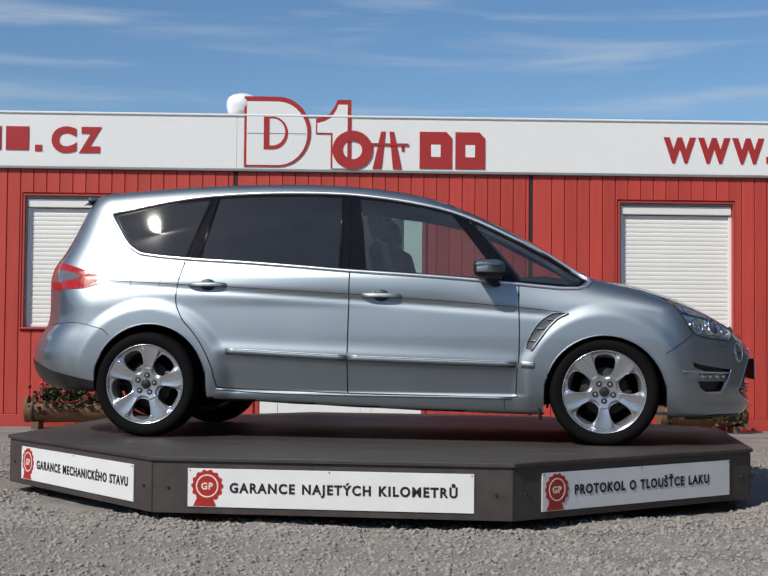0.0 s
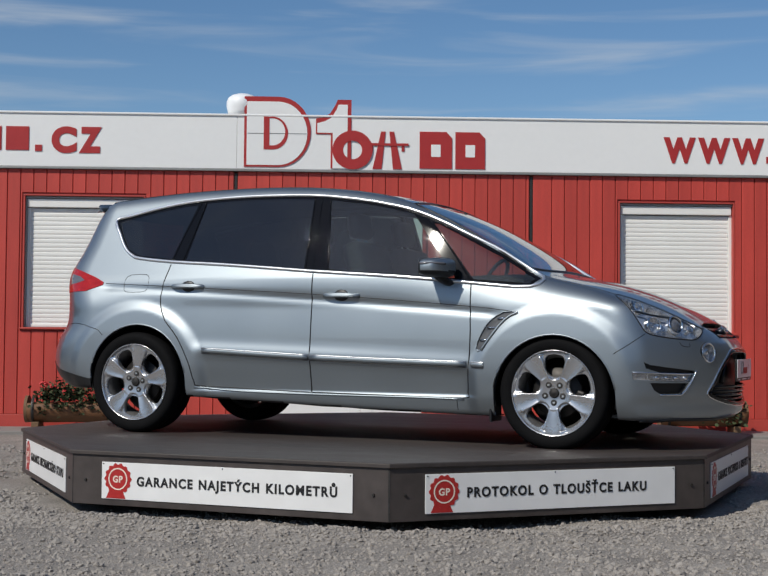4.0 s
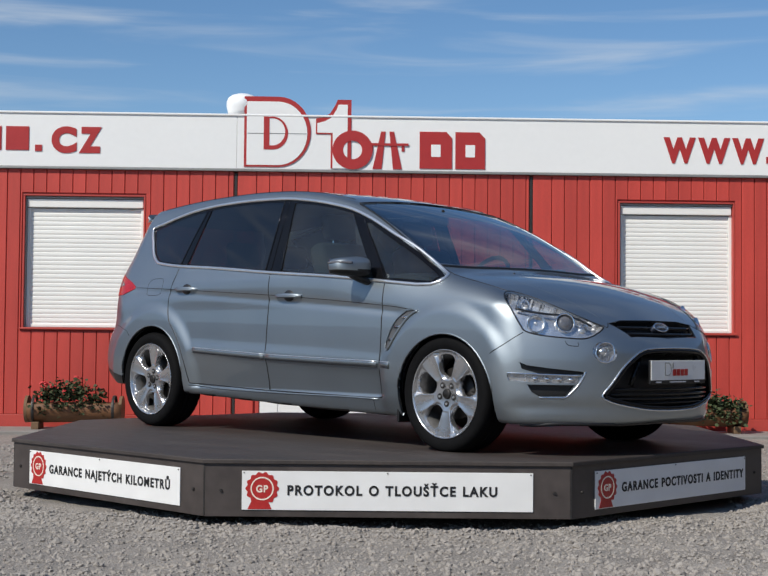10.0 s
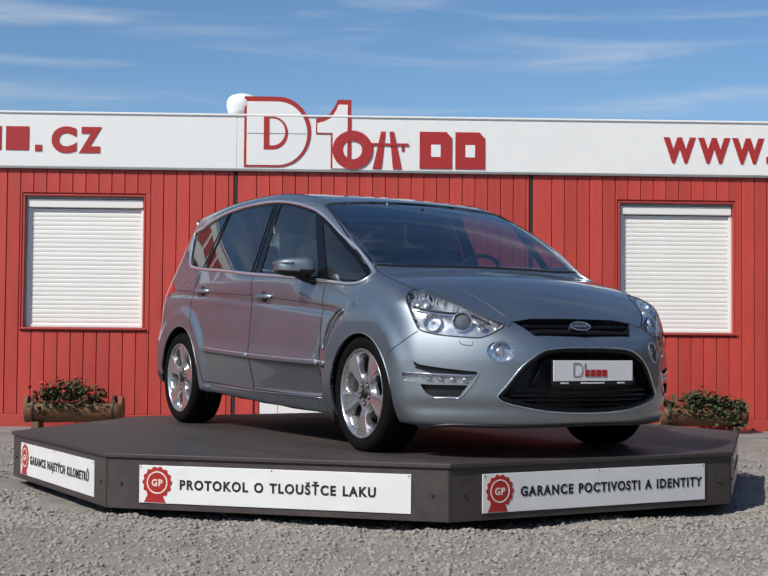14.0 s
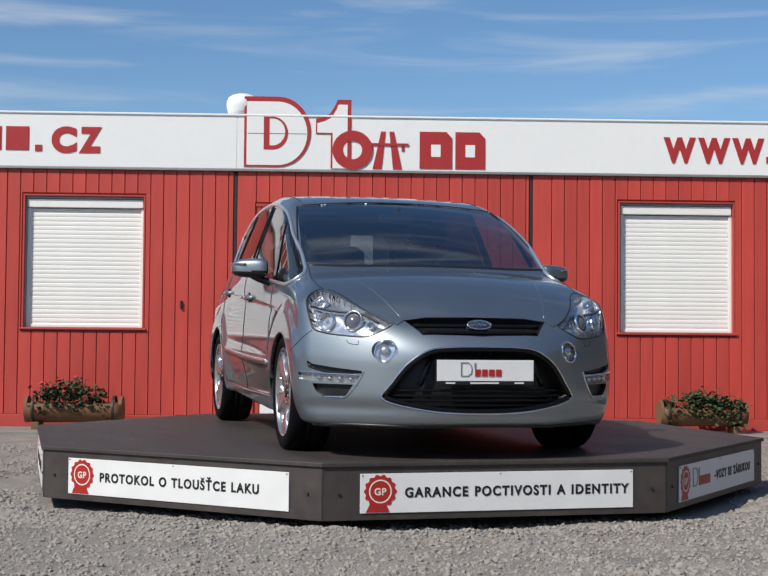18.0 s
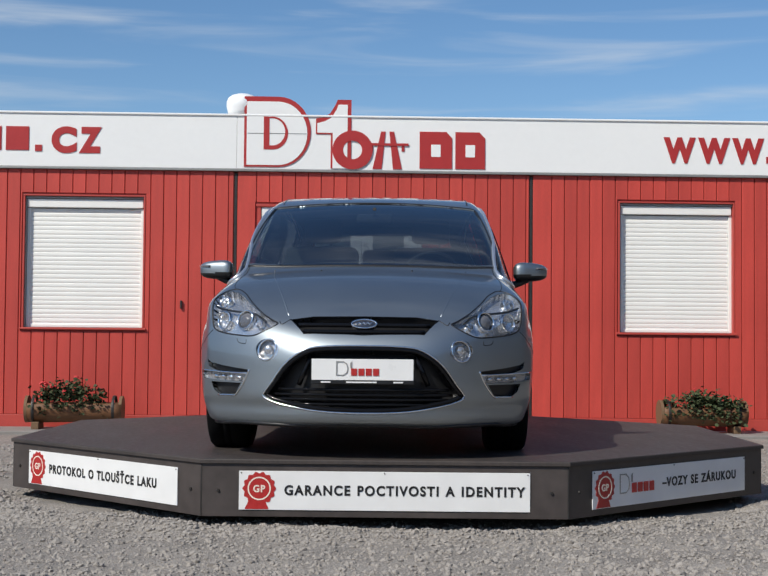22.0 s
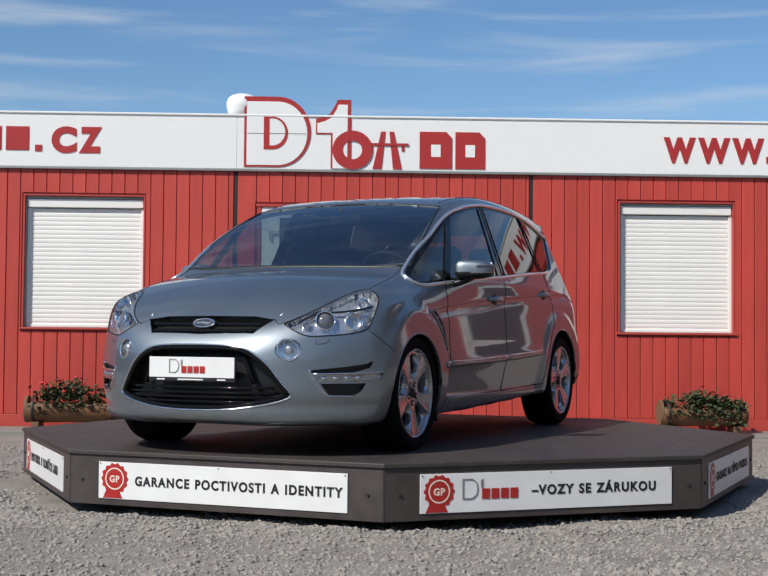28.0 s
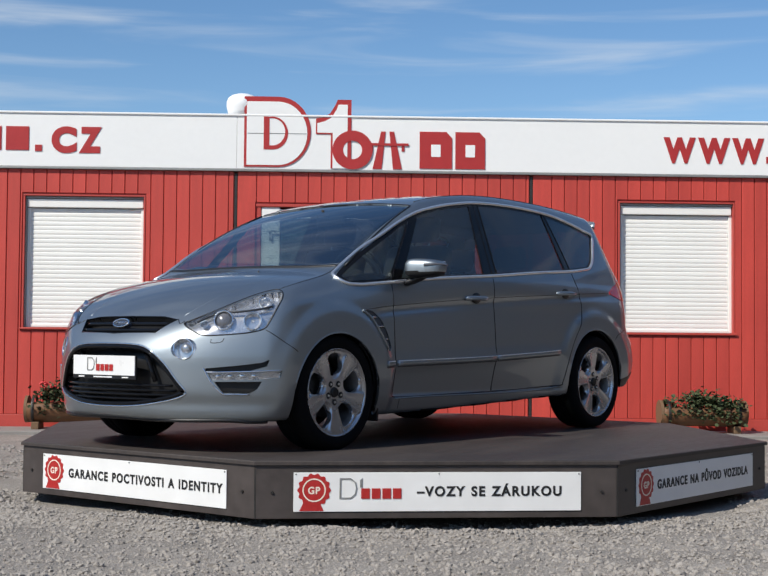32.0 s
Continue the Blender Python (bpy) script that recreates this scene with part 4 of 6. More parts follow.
def make_planter(x, length, seed, red):
    rnd = random.Random(seed)
    box_m = WALL @ Matrix.Translation((x, -0.34, 0.03))
    tub = empty("log_planter", box_m)
    tagged(tub, "hollowed brown log planter on wooden feet by the red wall", "planter", group="planters along the wall")
    r, half = 0.135, length / 2
    bm = bmesh.new()
    n = 26
    rows = []
    for k in range(13):
        u = -half + length * k / 12
        row = []
        for j in range(n):
            a = radians(150 + 240 * j / (n - 1))
            rr = r * (1 + 0.03 * math.sin(3 * a + seed) + 0.02 * math.sin(u * 9 + a))
            row.append(bm.verts.new((u, rr * math.cos(a), 0.20 + rr * math.sin(a))))
        for j in range(n):
            a = radians(30 - 240 * j / (n - 1))
            row.append(bm.verts.new((u, 0.8 * r * math.cos(a), 0.20 + 0.8 * r * math.sin(a))))
        rows.append(row)
    for a, b in zip(rows, rows[1:]):
        for j in range(2 * n):
            bm.faces.new((a[j], a[(j + 1) % (2 * n)], b[(j + 1) % (2 * n)], b[j]))
    bm.faces.new(rows[0])
    bm.faces.new(rows[-1][::-1])
    part("log_trough", bm, LOG, tub, smooth=True)
    for u in (-half + 0.012, half - 0.012):
        part("log_end", rod(r * 1.02, r * 1.02, 0.03, Matrix.Translation((u - 0.015, 0, 0.20)) @ pose(0, 0, 0, 0, 90, 0), seg=28), LOGEND, tub, "brown sawn log end")
    for u in (-half + 0.085, half - 0.085):
        part("iron_band", lathe([(r * 1.055, -0.014), (r * 1.07, 0), (r * 1.055, 0.014), (r * 1.02, 0.014), (r * 1.02, -0.014)], 32, Matrix.Translation((u, 0, 0.20)) @ pose(0, 0, 0, 0, 90, 0), closed=True), IRON, tub)
        part("foot", box((0.075, 0.26, 0.075), (u + (0.03 if u < 0 else -0.03), -0.01, 0.037), 0.006), LOGEND, tub)
    part("soil", box((length - 0.06, 0.19, 0.03), (0, 0, 0.245), 0.008), OFFICE, tub, "dark potting soil")
    plant = empty("flowering_plant", box_m @ Matrix.Translation((0, 0, 0.25)))
    tagged(plant, "green geranium with red flowers in the log planter" if red else "dense green geranium in the log planter", "plant")
    verts, faces = [], []
    base_v = [v.co.copy() for v in LEAF_ME.vertices]
    base_f = [list(p.vertices) for p in LEAF_ME.polygons]
    stems = bmesh.new()
    for c in range(30 if red else 40):
        cx = rnd.uniform(-half * 0.72, half * 0.55) if red else rnd.gauss(0, half * 0.42)
        cx = max(-half * 0.8, min(half * 0.8, cx))
        top = (0.10 + 0.13 * rnd.random()) * (1.0 if red else 0.72) * (1.25 - abs(cx + 0.05) / half)
        tip = Vector((cx + rnd.uniform(-0.08, 0.08), rnd.uniform(-0.14, 0.06), top))
        root = Vector((cx, rnd.uniform(-0.04, 0.04), 0.0))
        tube([root, (root + tip) / 2 + Vector((0, 0, 0.02)), tip], 0.0035, 5, bm=stems)
        for k in range(26):
            p = root.lerp(tip, rnd.uniform(0.3, 1.05)) + Vector((rnd.gauss(0, 0.045), rnd.gauss(-0.01, 0.045), rnd.gauss(0, 0.03)))
            if k > 21:
                p.z -= rnd.uniform(0.06, 0.15)
                p.y = -0.14 - 0.05 * rnd.random()
            m = Euler((rnd.uniform(-0.9, 0.9), rnd.uniform(-0.7, 0.9), rnd.uniform(0, 6.3))).to_matrix() * rnd.uniform(0.024, 0.046)
            b = len(verts)
            verts.extend(m @ v + p for v in base_v)
            faces.extend([i + b for i in f] for f in base_f)
    raw("foliage", verts, faces, LEAF, plant, "green leaves")["kind"] = "stuff"
    part("stems", stems, STEM, plant)["kind"] = "stuff"
    heads = [(-0.30, -0.10, 0.20), (-0.22, -0.08, 0.17), (-0.08, -0.12, 0.13), (0.02, -0.05, 0.27)] if red else [(-0.28, -0.06, 0.17), (0.0, -0.08, 0.19), (-0.1, -0.1, 0.21)]
    for i, h in enumerate(heads):
        bm = bmesh.new()
        size = (0.045 if i < 2 else 0.028) if red else 0.014
        for k in range(12):
            d = Vector((rnd.gauss(0, 1), rnd.gauss(0, 1), abs(rnd.gauss(0, 0.8)))).normalized() * size * 0.7
            bmesh.ops.create_icosphere(bm, subdivisions=1, radius=size * 0.45, matrix=Matrix.Translation(Vector(h) + d) @ Matrix.Diagonal((1, 1, 0.6, 1)))
        part("flower_head", bm, PETAL, plant, "red flower head")


make_planter(-3.22, 0.98, 11, True)
make_planter(3.26, 0.90, 23, False)
# ---- the car: x forward, y to its left, z up, origin under the middle of the wheelbase ----
CAR_HEAD, CAR_AT = -8.2, (-0.02, -0.083)
CAR = empty("car")
tagged(CAR, "silver-blue five-door family car with alloy wheels on the turntable", "car")
ARCHES = ((1.457, 0.292, 0.364), (-1.357, 0.342, 0.363))


def skin_grid():
    """The car's skin as one quad sheet, from a gridded box pulled onto the form."""
    nx, ny, nz = 270, 72, 96
    x, y, z = np.linspace(-2.5, 2.5, nx + 1), np.linspace(-1.0, 1.0, ny + 1), np.linspace(0.0, 1.75, nz + 1)
    index, pts, quads = {}, [], []

    def vid(i, j, k):
        key = (i, j, k)
        if key not in index:
            index[key] = len(pts)
            pts.append((x[i], y[j], z[k]))
        return index[key]

    for i in range(nx):
        for j in range(ny):
            quads.append((("top", i // 34), (vid(i, j, nz), vid(i + 1, j, nz), vid(i + 1, j + 1, nz), vid(i, j + 1, nz))))
        for k in range(nz):
            quads.append((("side_r" + str(k // 48), i // 34), (vid(i, 0, k), vid(i + 1, 0, k), vid(i + 1, 0, k + 1), vid(i, 0, k + 1))))
            quads.append((("side_l" + str(k // 48), i // 34), (vid(i, ny, k), vid(i, ny, k + 1), vid(i + 1, ny, k + 1), vid(i + 1, ny, k))))
    for j in range(ny):
        for k in range(nz):
            quads.append((("rear", j // 37), (vid(0, j, k), vid(0, j, k + 1), vid(0, j + 1, k + 1), vid(0, j + 1, k))))
            quads.append((("front", j // 37), (vid(nx, j, k), vid(nx, j + 1, k), vid(nx, j + 1, k + 1), vid(nx, j, k + 1))))
    start = np.array(pts)
    core = np.stack([np.clip(start[:, 0] * 0.9, -1.75, 1.85), start[:, 1] * 0.25, np.clip(0.25 + start[:, 2] * 0.36, 0.3, 0.9)], 1)
    core[:, 2] = np.where(np.abs(start[:, 0]) > 2.0, np.clip(0.2 + start[:, 2] * 0.30, 0.3, 0.7), core[:, 2])
    return to_surface(start, core), quads


def skin_normal(p):
    p = np.asarray(p, float)
    g = np.empty_like(p)
    for a in range(3):
        d = np.zeros(3)
        d[a] = 0.0025
        g[..., a] = body_field(p + d) - body_field(p - d)
    return g / np.maximum(np.linalg.norm(g, axis=-1, keepdims=True), 1e-9)


SIDE, FACE, TOP = ((1, 0, 0), (0, 0, 1)), ((0, 1, 0), (0, 0, 1)), ((1, 0, 0), (0, 1, 0))


def lamp_axes(s):
    return ((-0.72, 0.69 * s, 0), (0, 0, 1))


def onto_skin(points, lift=0.0):
    """Lays 3D points on the skin, lifted outward."""
    p = np.array([tuple(q) for q in points], float)
    for _ in range(20):
        p = p - skin_normal(p) * np.clip(body_field(p), -0.03, 0.03)[:, None] * 0.8
    return [Vector(q) for q in p + skin_normal(p) * lift]


def on_front(points, lift=0.0):
    """Lays points on the car's face, keeping their y and z."""
    yz = np.array([(p[1], p[2]) for p in points], float)
    n = len(yz)
    p = to_surface(np.column_stack([np.full(n, 2.6), yz]), np.column_stack([np.full(n, 1.5), yz]))
    return [Vector(q) for q in p + skin_normal(p) * lift]


def mirror(points, s):
    """Points given for the car's right side (y < 0), carried to side s."""
    return [(x, -y if s > 0 else y, z) for x, y, z in points]


class Skin:
    """The skin in small zones, which outlines cut into regions."""

    def __init__(self):
        v, quads = skin_grid()
        zones = {}
        for zone, q in quads:
            zones.setdefault(zone, []).append(q)
        self.zones, self.names = [], ["body"]
        for zone in sorted(zones):
            bm, made = bmesh.new(), {}
            for q in zones[zone]:
                for i in q:
                    if i not in made:
                        made[i] = bm.verts.new(v[i])
                bm.faces.new([made[i] for i in q])
            tag = bm.faces.layers.int.new("region")
            bm.normal_update()
            self.zones.append((bm, tag, v[list(made)]))

    def cut(self, name, outline, axes, test):
        """Cuts the skin along an outline seen along one direction, and gives the faces inside it to the region."""
        e1, e2 = Vector(axes[0]), Vector(axes[1])
        pts = [(Vector(p).dot(e1), Vector(p).dot(e2)) for p in outline]
        lo = (min(p[0] for p in pts) - 0.02, min(p[1] for p in pts) - 0.02)
        hi = (max(p[0] for p in pts) + 0.02, max(p[1] for p in pts) + 0.02)
        if name not in self.names:
            self.names.append(name)
        rid = self.names.index(name)
        for bm, tag, v in self.zones:
            u, w = v @ np.array(axes[0], float), v @ np.array(axes[1], float)
            if u.min() < hi[0] and u.max() > lo[0] and w.min() < hi[1] and w.max() > lo[1]:
                self.cut_zone(bm, tag, e1, e2, pts, lo, hi, test, rid)

    def cut_zone(self, bm, tag, e1, e2, pts, lo, hi, test, rid):
        view = e1.cross(e2).normalized()
        cand = set()
        for f in bm.faces:
            c = f.calc_center_median()
            if lo[0] < c.dot(e1) < hi[0] and lo[1] < c.dot(e2) < hi[1] and test(c, f.normal):
                cand.add(f)
        n = len(pts)
        if not cand:
            return
        us = [v.co.dot(e1) for f in cand for v in f.verts]
        ws = [v.co.dot(e2) for f in cand for v in f.verts]
        span = (min(us), max(us), min(ws), max(ws))
        for i in range(n):
            (ax, ay), (bx, by) = pts[i], pts[(i + 1) % n]
            if math.hypot(bx - ax, by - ay) < 1e-5:
                continue
            x0, x1, y0, y1 = min(ax, bx) - 1e-4, max(ax, bx) + 1e-4, min(ay, by) - 1e-4, max(ay, by) + 1e-4
            if x0 > span[1] or x1 < span[0] or y0 > span[3] or y1 < span[2]:
                continue
            near = []
            for f in cand:
                cu = [v.co.dot(e1) for v in f.verts]
                if min(cu) < x1 and max(cu) > x0:
                    cw = [v.co.dot(e2) for v in f.verts]
                    if min(cw) < y1 and max(cw) > y0:
                        near.append(f)
            if not near:
                continue
            d = e1 * (bx - ax) + e2 * (by - ay)
            no = d.cross(view)
            co = e1 * ax / e1.dot(e1) + e2 * ay / e2.dot(e2)
            geom = near + list({e for f in near for e in f.edges}) + list({v for f in near for v in f.verts})
            r = bmesh.ops.bisect_plane(bm, geom=geom, dist=1e-6, plane_co=co, plane_no=no.normalized())
            cand = {f for f in cand if f.is_valid} | {g for g in r["geom"] if isinstance(g, bmesh.types.BMFace) and g.is_valid}
        for f in cand:
            c = f.calc_center_median()
            x, y = c.dot(e1), c.dot(e2)
            inside = False
            for i in range(n):
                (ax, ay), (bx, by) = pts[i], pts[(i + 1) % n]
                if (ay > y) != (by > y) and x < (bx - ax) * (y - ay) / (by - ay) + ax:
                    inside = not inside
            if inside:
                f[tag] = rid

    def groups(self):
        """Region by region: faces as (corner keys, centre, normal), and the corners' places."""
        found, place = {}, {}
        for bm, tag, _ in self.zones:
            bm.normal_update()
            for f in bm.faces:
                keys = []
                for v in f.verts:
                    k = (round(v.co.x * 20000), round(v.co.y * 20000), round(v.co.z * 20000))
                    place.setdefault(k, tuple(v.co))
                    if k not in keys:
                        keys.append(k)
                if len(keys) > 2:
                    found.setdefault(self.names[f[tag]], []).append((tuple(keys), f.calc_center_median(), f.normal.copy()))
            bm.free()
        return found, place


def sheet(name, faces, mat, parent, label="", sink=0.0, depth=0.0, inset=1.0):
    """Skin faces as a mesh of their own, shifted inward by sink; depth adds a wall that runs inward from the edge."""
    index, co, polys, count = {}, [], [], {}
    for keys, _, _ in faces:
        poly = []
        for k in keys:
            if k not in index:
                index[k] = len(co)
                co.append(PLACE[k])
            poly.append(index[k])
        polys.append(poly)
        if depth:
            for a, b in zip(poly, poly[1:] + poly[:1]):
                key = (min(a, b), max(a, b))
                count[key] = count.get(key, 0) + 1
    co = np.array(co)
    nrm = skin_normal(co)
    pos = co - nrm * sink
    if inset != 1.0:
        mid = pos.mean(0)
        pos = mid + (pos - mid) * inset
    normals = nrm
    if depth:
        ring, extra = {}, []
        walls = []
        for (a, b), c in count.items():
            if c == 1:
                for i in (a, b):
                    if i not in ring:
                        ring[i] = len(co) + len(extra)
                        extra += [pos[i], co[i] - nrm[i] * (sink + depth)]
                walls.append((ring[a], ring[b], ring[b] + 1, ring[a] + 1))
        pos = np.concatenate([pos, np.array(extra)])
        polys += walls
        normals = np.concatenate([nrm, np.zeros((len(extra), 3))])
    me = bpy.data.meshes.new(name)
    me.from_pydata(pos.tolist(), [], polys)
    me.materials.append(mat)
    me.polygons.foreach_set("use_smooth", [True] * len(polys))
    me.update()
    me.normals_split_custom_set_from_vertices([tuple(v) for v in normals])
    return link_mesh(name, me, None, parent, label)


SKIN = Skin()
RIGHT = lambda c, n: c.y < -0.3 and n.y < -0.12
DLO = [(-1.690, -0.663, 1.410), (-1.631, -0.705, 1.311), (-1.559, -0.747, 1.213), (-1.492, -0.771, 1.165), (-1.423, -0.783, 1.143), (-1.156, -0.815, 1.116), (-0.769, -0.838, 1.091), (-0.452, -0.855, 1.067),
       (-0.104, -0.868, 1.039), (0.316, -0.873, 1.012), (0.616, -0.873, 0.991), (0.937, -0.867, 0.963), (1.295, -0.844, 0.938), (1.348, -0.75, 0.984), (1.115, -0.729, 1.130), (0.905, -0.735, 1.241),
       (0.692, -0.722, 1.349), (0.508, -0.711, 1.421), (0.322, -0.704, 1.465), (0.135, -0.694, 1.498), (-0.129, -0.683, 1.530), (-0.369, -0.679, 1.541), (-0.624, -0.672, 1.543), (-0.882, -0.667, 1.536),
       (-1.141, -0.663, 1.517), (-1.370, -0.661, 1.482), (-1.566, -0.661, 1.441)]


def shrink(loop, a, b, top=0.022, low=0.016):
    """The stretch of the side-window band between two leaning lines ((x, z) pairs), drawn in at top and bottom."""
    lower = sorted([(p[0], p[2]) for p in DLO[4:13]])
    upper = sorted([(p[0], p[2]) for p in [DLO[0]] + DLO[13:]])
    zl = lambda x: float(np.interp(x, [p[0] for p in lower], [p[1] for p in lower])) + low
    zu = lambda x: float(np.interp(x, [p[0] for p in upper], [p[1] for p in upper])) - top

    def meet(line, f):
        (x0, z0), (x1, z1) = line
        x = x0
        for _ in range(30):
            x = x0 + (f(x) - z0) / (z1 - z0) * (x1 - x0)
        return x
    la, ua, lb, ub = meet(a, zl), meet(a, zu), meet(b, zl), meet(b, zu)
    out = [(la + (lb - la) * k / 8, -0.8, zl(la + (lb - la) * k / 8)) for k in range(9)]
    out += [(ub + (ua - ub) * k / 12, -0.7, zu(ub + (ua - ub) * k / 12)) for k in range(13)]
    return out


GLASS = {
    "quarter": [(-1.655, -0.67, 1.395), (-1.605, -0.71, 1.305), (-1.535, -0.75, 1.213), (-1.475, -0.77, 1.178), (-1.42, -0.78, 1.162), (-1.165, -0.81, 1.136), (-1.045, -0.67, 1.497), (-1.14, -0.66, 1.492), (-1.37, -0.66, 1.458), (-1.56, -0.66, 1.418)],
    "rear": shrink(DLO, ((-1.060, 1.1), (-0.975, 1.52)), ((-0.170, 1.05), (-0.182, 1.52))),
    "front": shrink(DLO, ((0.000, 1.04), (-0.062, 1.51)), ((0.845, 0.98), (0.515, 1.40))),
    "small": [(0.950, -0.86, 0.982), (1.285, -0.84, 0.956), (1.315, -0.76, 0.984), (1.105, -0.73, 1.112), (0.895, -0.73, 1.221), (0.690, -0.72, 1.325), (0.660, -0.73, 1.330)],
}
REAR_DOOR = [(-0.104, 0, 1.036), (-0.452, 0, 1.064), (-0.769, 0, 1.088), (-1.163, 0, 1.113), (-1.194, 0, 0.958), (-1.200, 0, 0.86), (-1.190, 0, 0.79), (-1.150, 0, 0.728), (-1.050, 0, 0.615), (-0.971, 0, 0.471), (-0.941, 0, 0.349), (-0.900, 0, 0.313), (-0.6, 0, 0.300), (-0.113, 0, 0.288)]
FRONT_DOOR = [(0.937, 0, 0.960), (0.616, 0, 0.988), (0.316, 0, 1.009), (-0.098, 0, 1.036), (-0.107, 0, 0.288), (0.4, 0, 0.281), (0.895, 0, 0.276), (0.925, 0, 0.31), (0.938, 0, 0.40), (0.947, 0, 0.639)]
VENT = [(1.238, 0, 0.790), (1.145, 0, 0.787), (1.072, 0, 0.742), (1.020, 0, 0.668), (0.982, 0, 0.568), (1.020, 0, 0.560), (1.075, 0, 0.640), (1.130, 0, 0.715), (1.180, 0, 0.762)]
TAIL = [(-2.136, -0.614, 1.075), (-2.008, -0.743, 1.094), (-1.880, -0.776, 1.061), (-1.760, -0.80, 1.020), (-1.680, -0.827, 0.986), (-1.682, -0.837, 0.967), (-1.813, -0.861, 0.926), (-2.045, -0.809, 0.920), (-2.12, -0.70, 0.930), (-2.15, -0.6, 0.98)]
TAIL_IN = [(-2.13, -0.62, 1.045), (-2.00, -0.743, 1.048), (-1.90, -0.776, 1.028), (-1.845, -0.80, 1.0), (-1.90, -0.8, 0.985), (-2.02, -0.78, 0.968), (-2.13, -0.65, 0.975)]
LAMP = [(1.786, -0.765, 0.869), (1.787, -0.714, 0.878), (1.875, -0.663, 0.854), (2.006, -0.612, 0.805), (2.117, -0.549, 0.753), (2.187, -0.489, 0.717), (2.222, -0.454, 0.696), (2.230, -0.513, 0.662), (2.206, -0.585, 0.633),
        (2.143, -0.666, 0.635), (2.053, -0.759, 0.647), (1.982, -0.818, 0.669), (1.950, -0.834, 0.711), (1.902, -0.842, 0.784), (1.839, -0.821, 0.837)]
SLOT = [(1.972, -0.857, 0.505), (2.003, -0.831, 0.488), (2.089, -0.751, 0.473), (2.210, -0.612, 0.455), (2.213, -0.608, 0.440), (2.159, -0.676, 0.440), (2.051, -0.787, 0.443), (1.982, -0.848, 0.468)]
DRL = [(1.916, -0.896, 0.440), (2.032, -0.805, 0.434), (2.204, -0.621, 0.430), (2.190, -0.636, 0.392), (2.051, -0.786, 0.395), (1.923, -0.892, 0.405)]
LOWSLOT = [(2.002, -0.830, 0.386), (2.061, -0.777, 0.385), (2.183, -0.650, 0.384), (2.150, -0.684, 0.324), (2.050, -0.785, 0.322), (2.022, -0.812, 0.343)]
GRILLE = [(0.0, 0.584), (-0.156, 0.582), (-0.272, 0.571), (-0.348, 0.535), (-0.415, 0.478), (-0.478, 0.390), (-0.520, 0.330), (-0.500, 0.305), (-0.409, 0.277), (-0.228, 0.248), (0.0, 0.240)]
UPPER = [(0.0, 0.735), (-0.270, 0.732), (-0.385, 0.716), (-0.312, 0.645), (0.0, 0.640)]


def both(points):
    """A front outline given for the right half (y, z), closed by its mirror half."""
    return [(2.42, y, z) for y, z in points] + [(2.42, -y, z) for y, z in points[-2:0:-1]]


SCREEN = [(1.235, -0.745, 0), (1.290, -0.5, 0), (1.320, -0.2, 0), (1.322, 0.0, 0), (1.320, 0.2, 0), (1.290, 0.5, 0), (1.235, 0.745, 0), (0.50, 0.648, 0), (0.47, 0.3, 0), (0.465, 0, 0), (0.47, -0.3, 0), (0.50, -0.648, 0)]
BONNET = [(1.262, -0.712, 0), (1.312, -0.5, 0), (1.340, -0.2, 0), (1.342, 0, 0), (1.340, 0.2, 0), (1.312, 0.5, 0), (1.262, 0.712, 0), (1.5, 0.742, 0), (1.70, 0.745, 0), (1.790, 0.728, 0), (1.90, 0.668, 0), (2.03, 0.590, 0), (2.14, 0.515, 0), (2.205, 0.445, 0),
          (2.215, 0.38, 0), (2.212, 0.2, 0), (2.214, 0, 0), (2.212, -0.2, 0), (2.215, -0.38, 0), (2.205, -0.445, 0), (2.14, -0.515, 0), (2.03, -0.590, 0), (1.90, -0.668, 0), (1.790, -0.728, 0), (1.70, -0.745, 0), (1.5, -0.742, 0)]
ROOF = [(0.44, -0.60, 0), (0.44, 0.60, 0), (-1.2, 0.585, 0), (-1.92, 0.545, 0), (-1.95, 0, 0), (-1.92, -0.545, 0), (-1.2, -0.585, 0)]
NOSE = [(1.60, 0, 0.0), (1.60, 0, 0.40), (1.825, 0, 0.555), (1.888, 0, 0.598), (1.973, 0, 0.662), (2.06, 0, 0.640), (2.15, 0, 0.628), (2.24, 0, 0.655), (2.34, 0, 0.640), (2.7, 0, 0.640), (2.7, 0, 0.0)]
TAILBUMPER = [(-2.6, 0, 0.700), (-2.15, 0, 0.708), (-1.855, 0, 0.713), (-1.683, 0, 0.677), (-1.60, 0, 0.600), (-1.60, 0, 0.0), (-2.6, 0, 0.0)]
VALANCE = [(-2.6, 0, 0.50), (-2.30, 0, 0.475), (-2.05, 0, 0.405), (-1.74, 0, 0.345), (-1.60, 0, 0.330), (-1.60, 0, 0.0), (-2.6, 0, 0.0)]
REARGLASS = [(-2, -0.62, 1.13), (-2, 0.62, 1.13), (-2, 0.60, 1.30), (-2, 0.52, 1.49), (-2, -0.52, 1.49), (-2, -0.60, 1.30)]
TAILGATE = [(-2, -0.66, 0.74), (-2, 0.66, 0.74), (-2, 0.70, 1.1), (-2, 0.60, 1.50), (-2, -0.60, 1.50), (-2, -0.70, 1.1)]
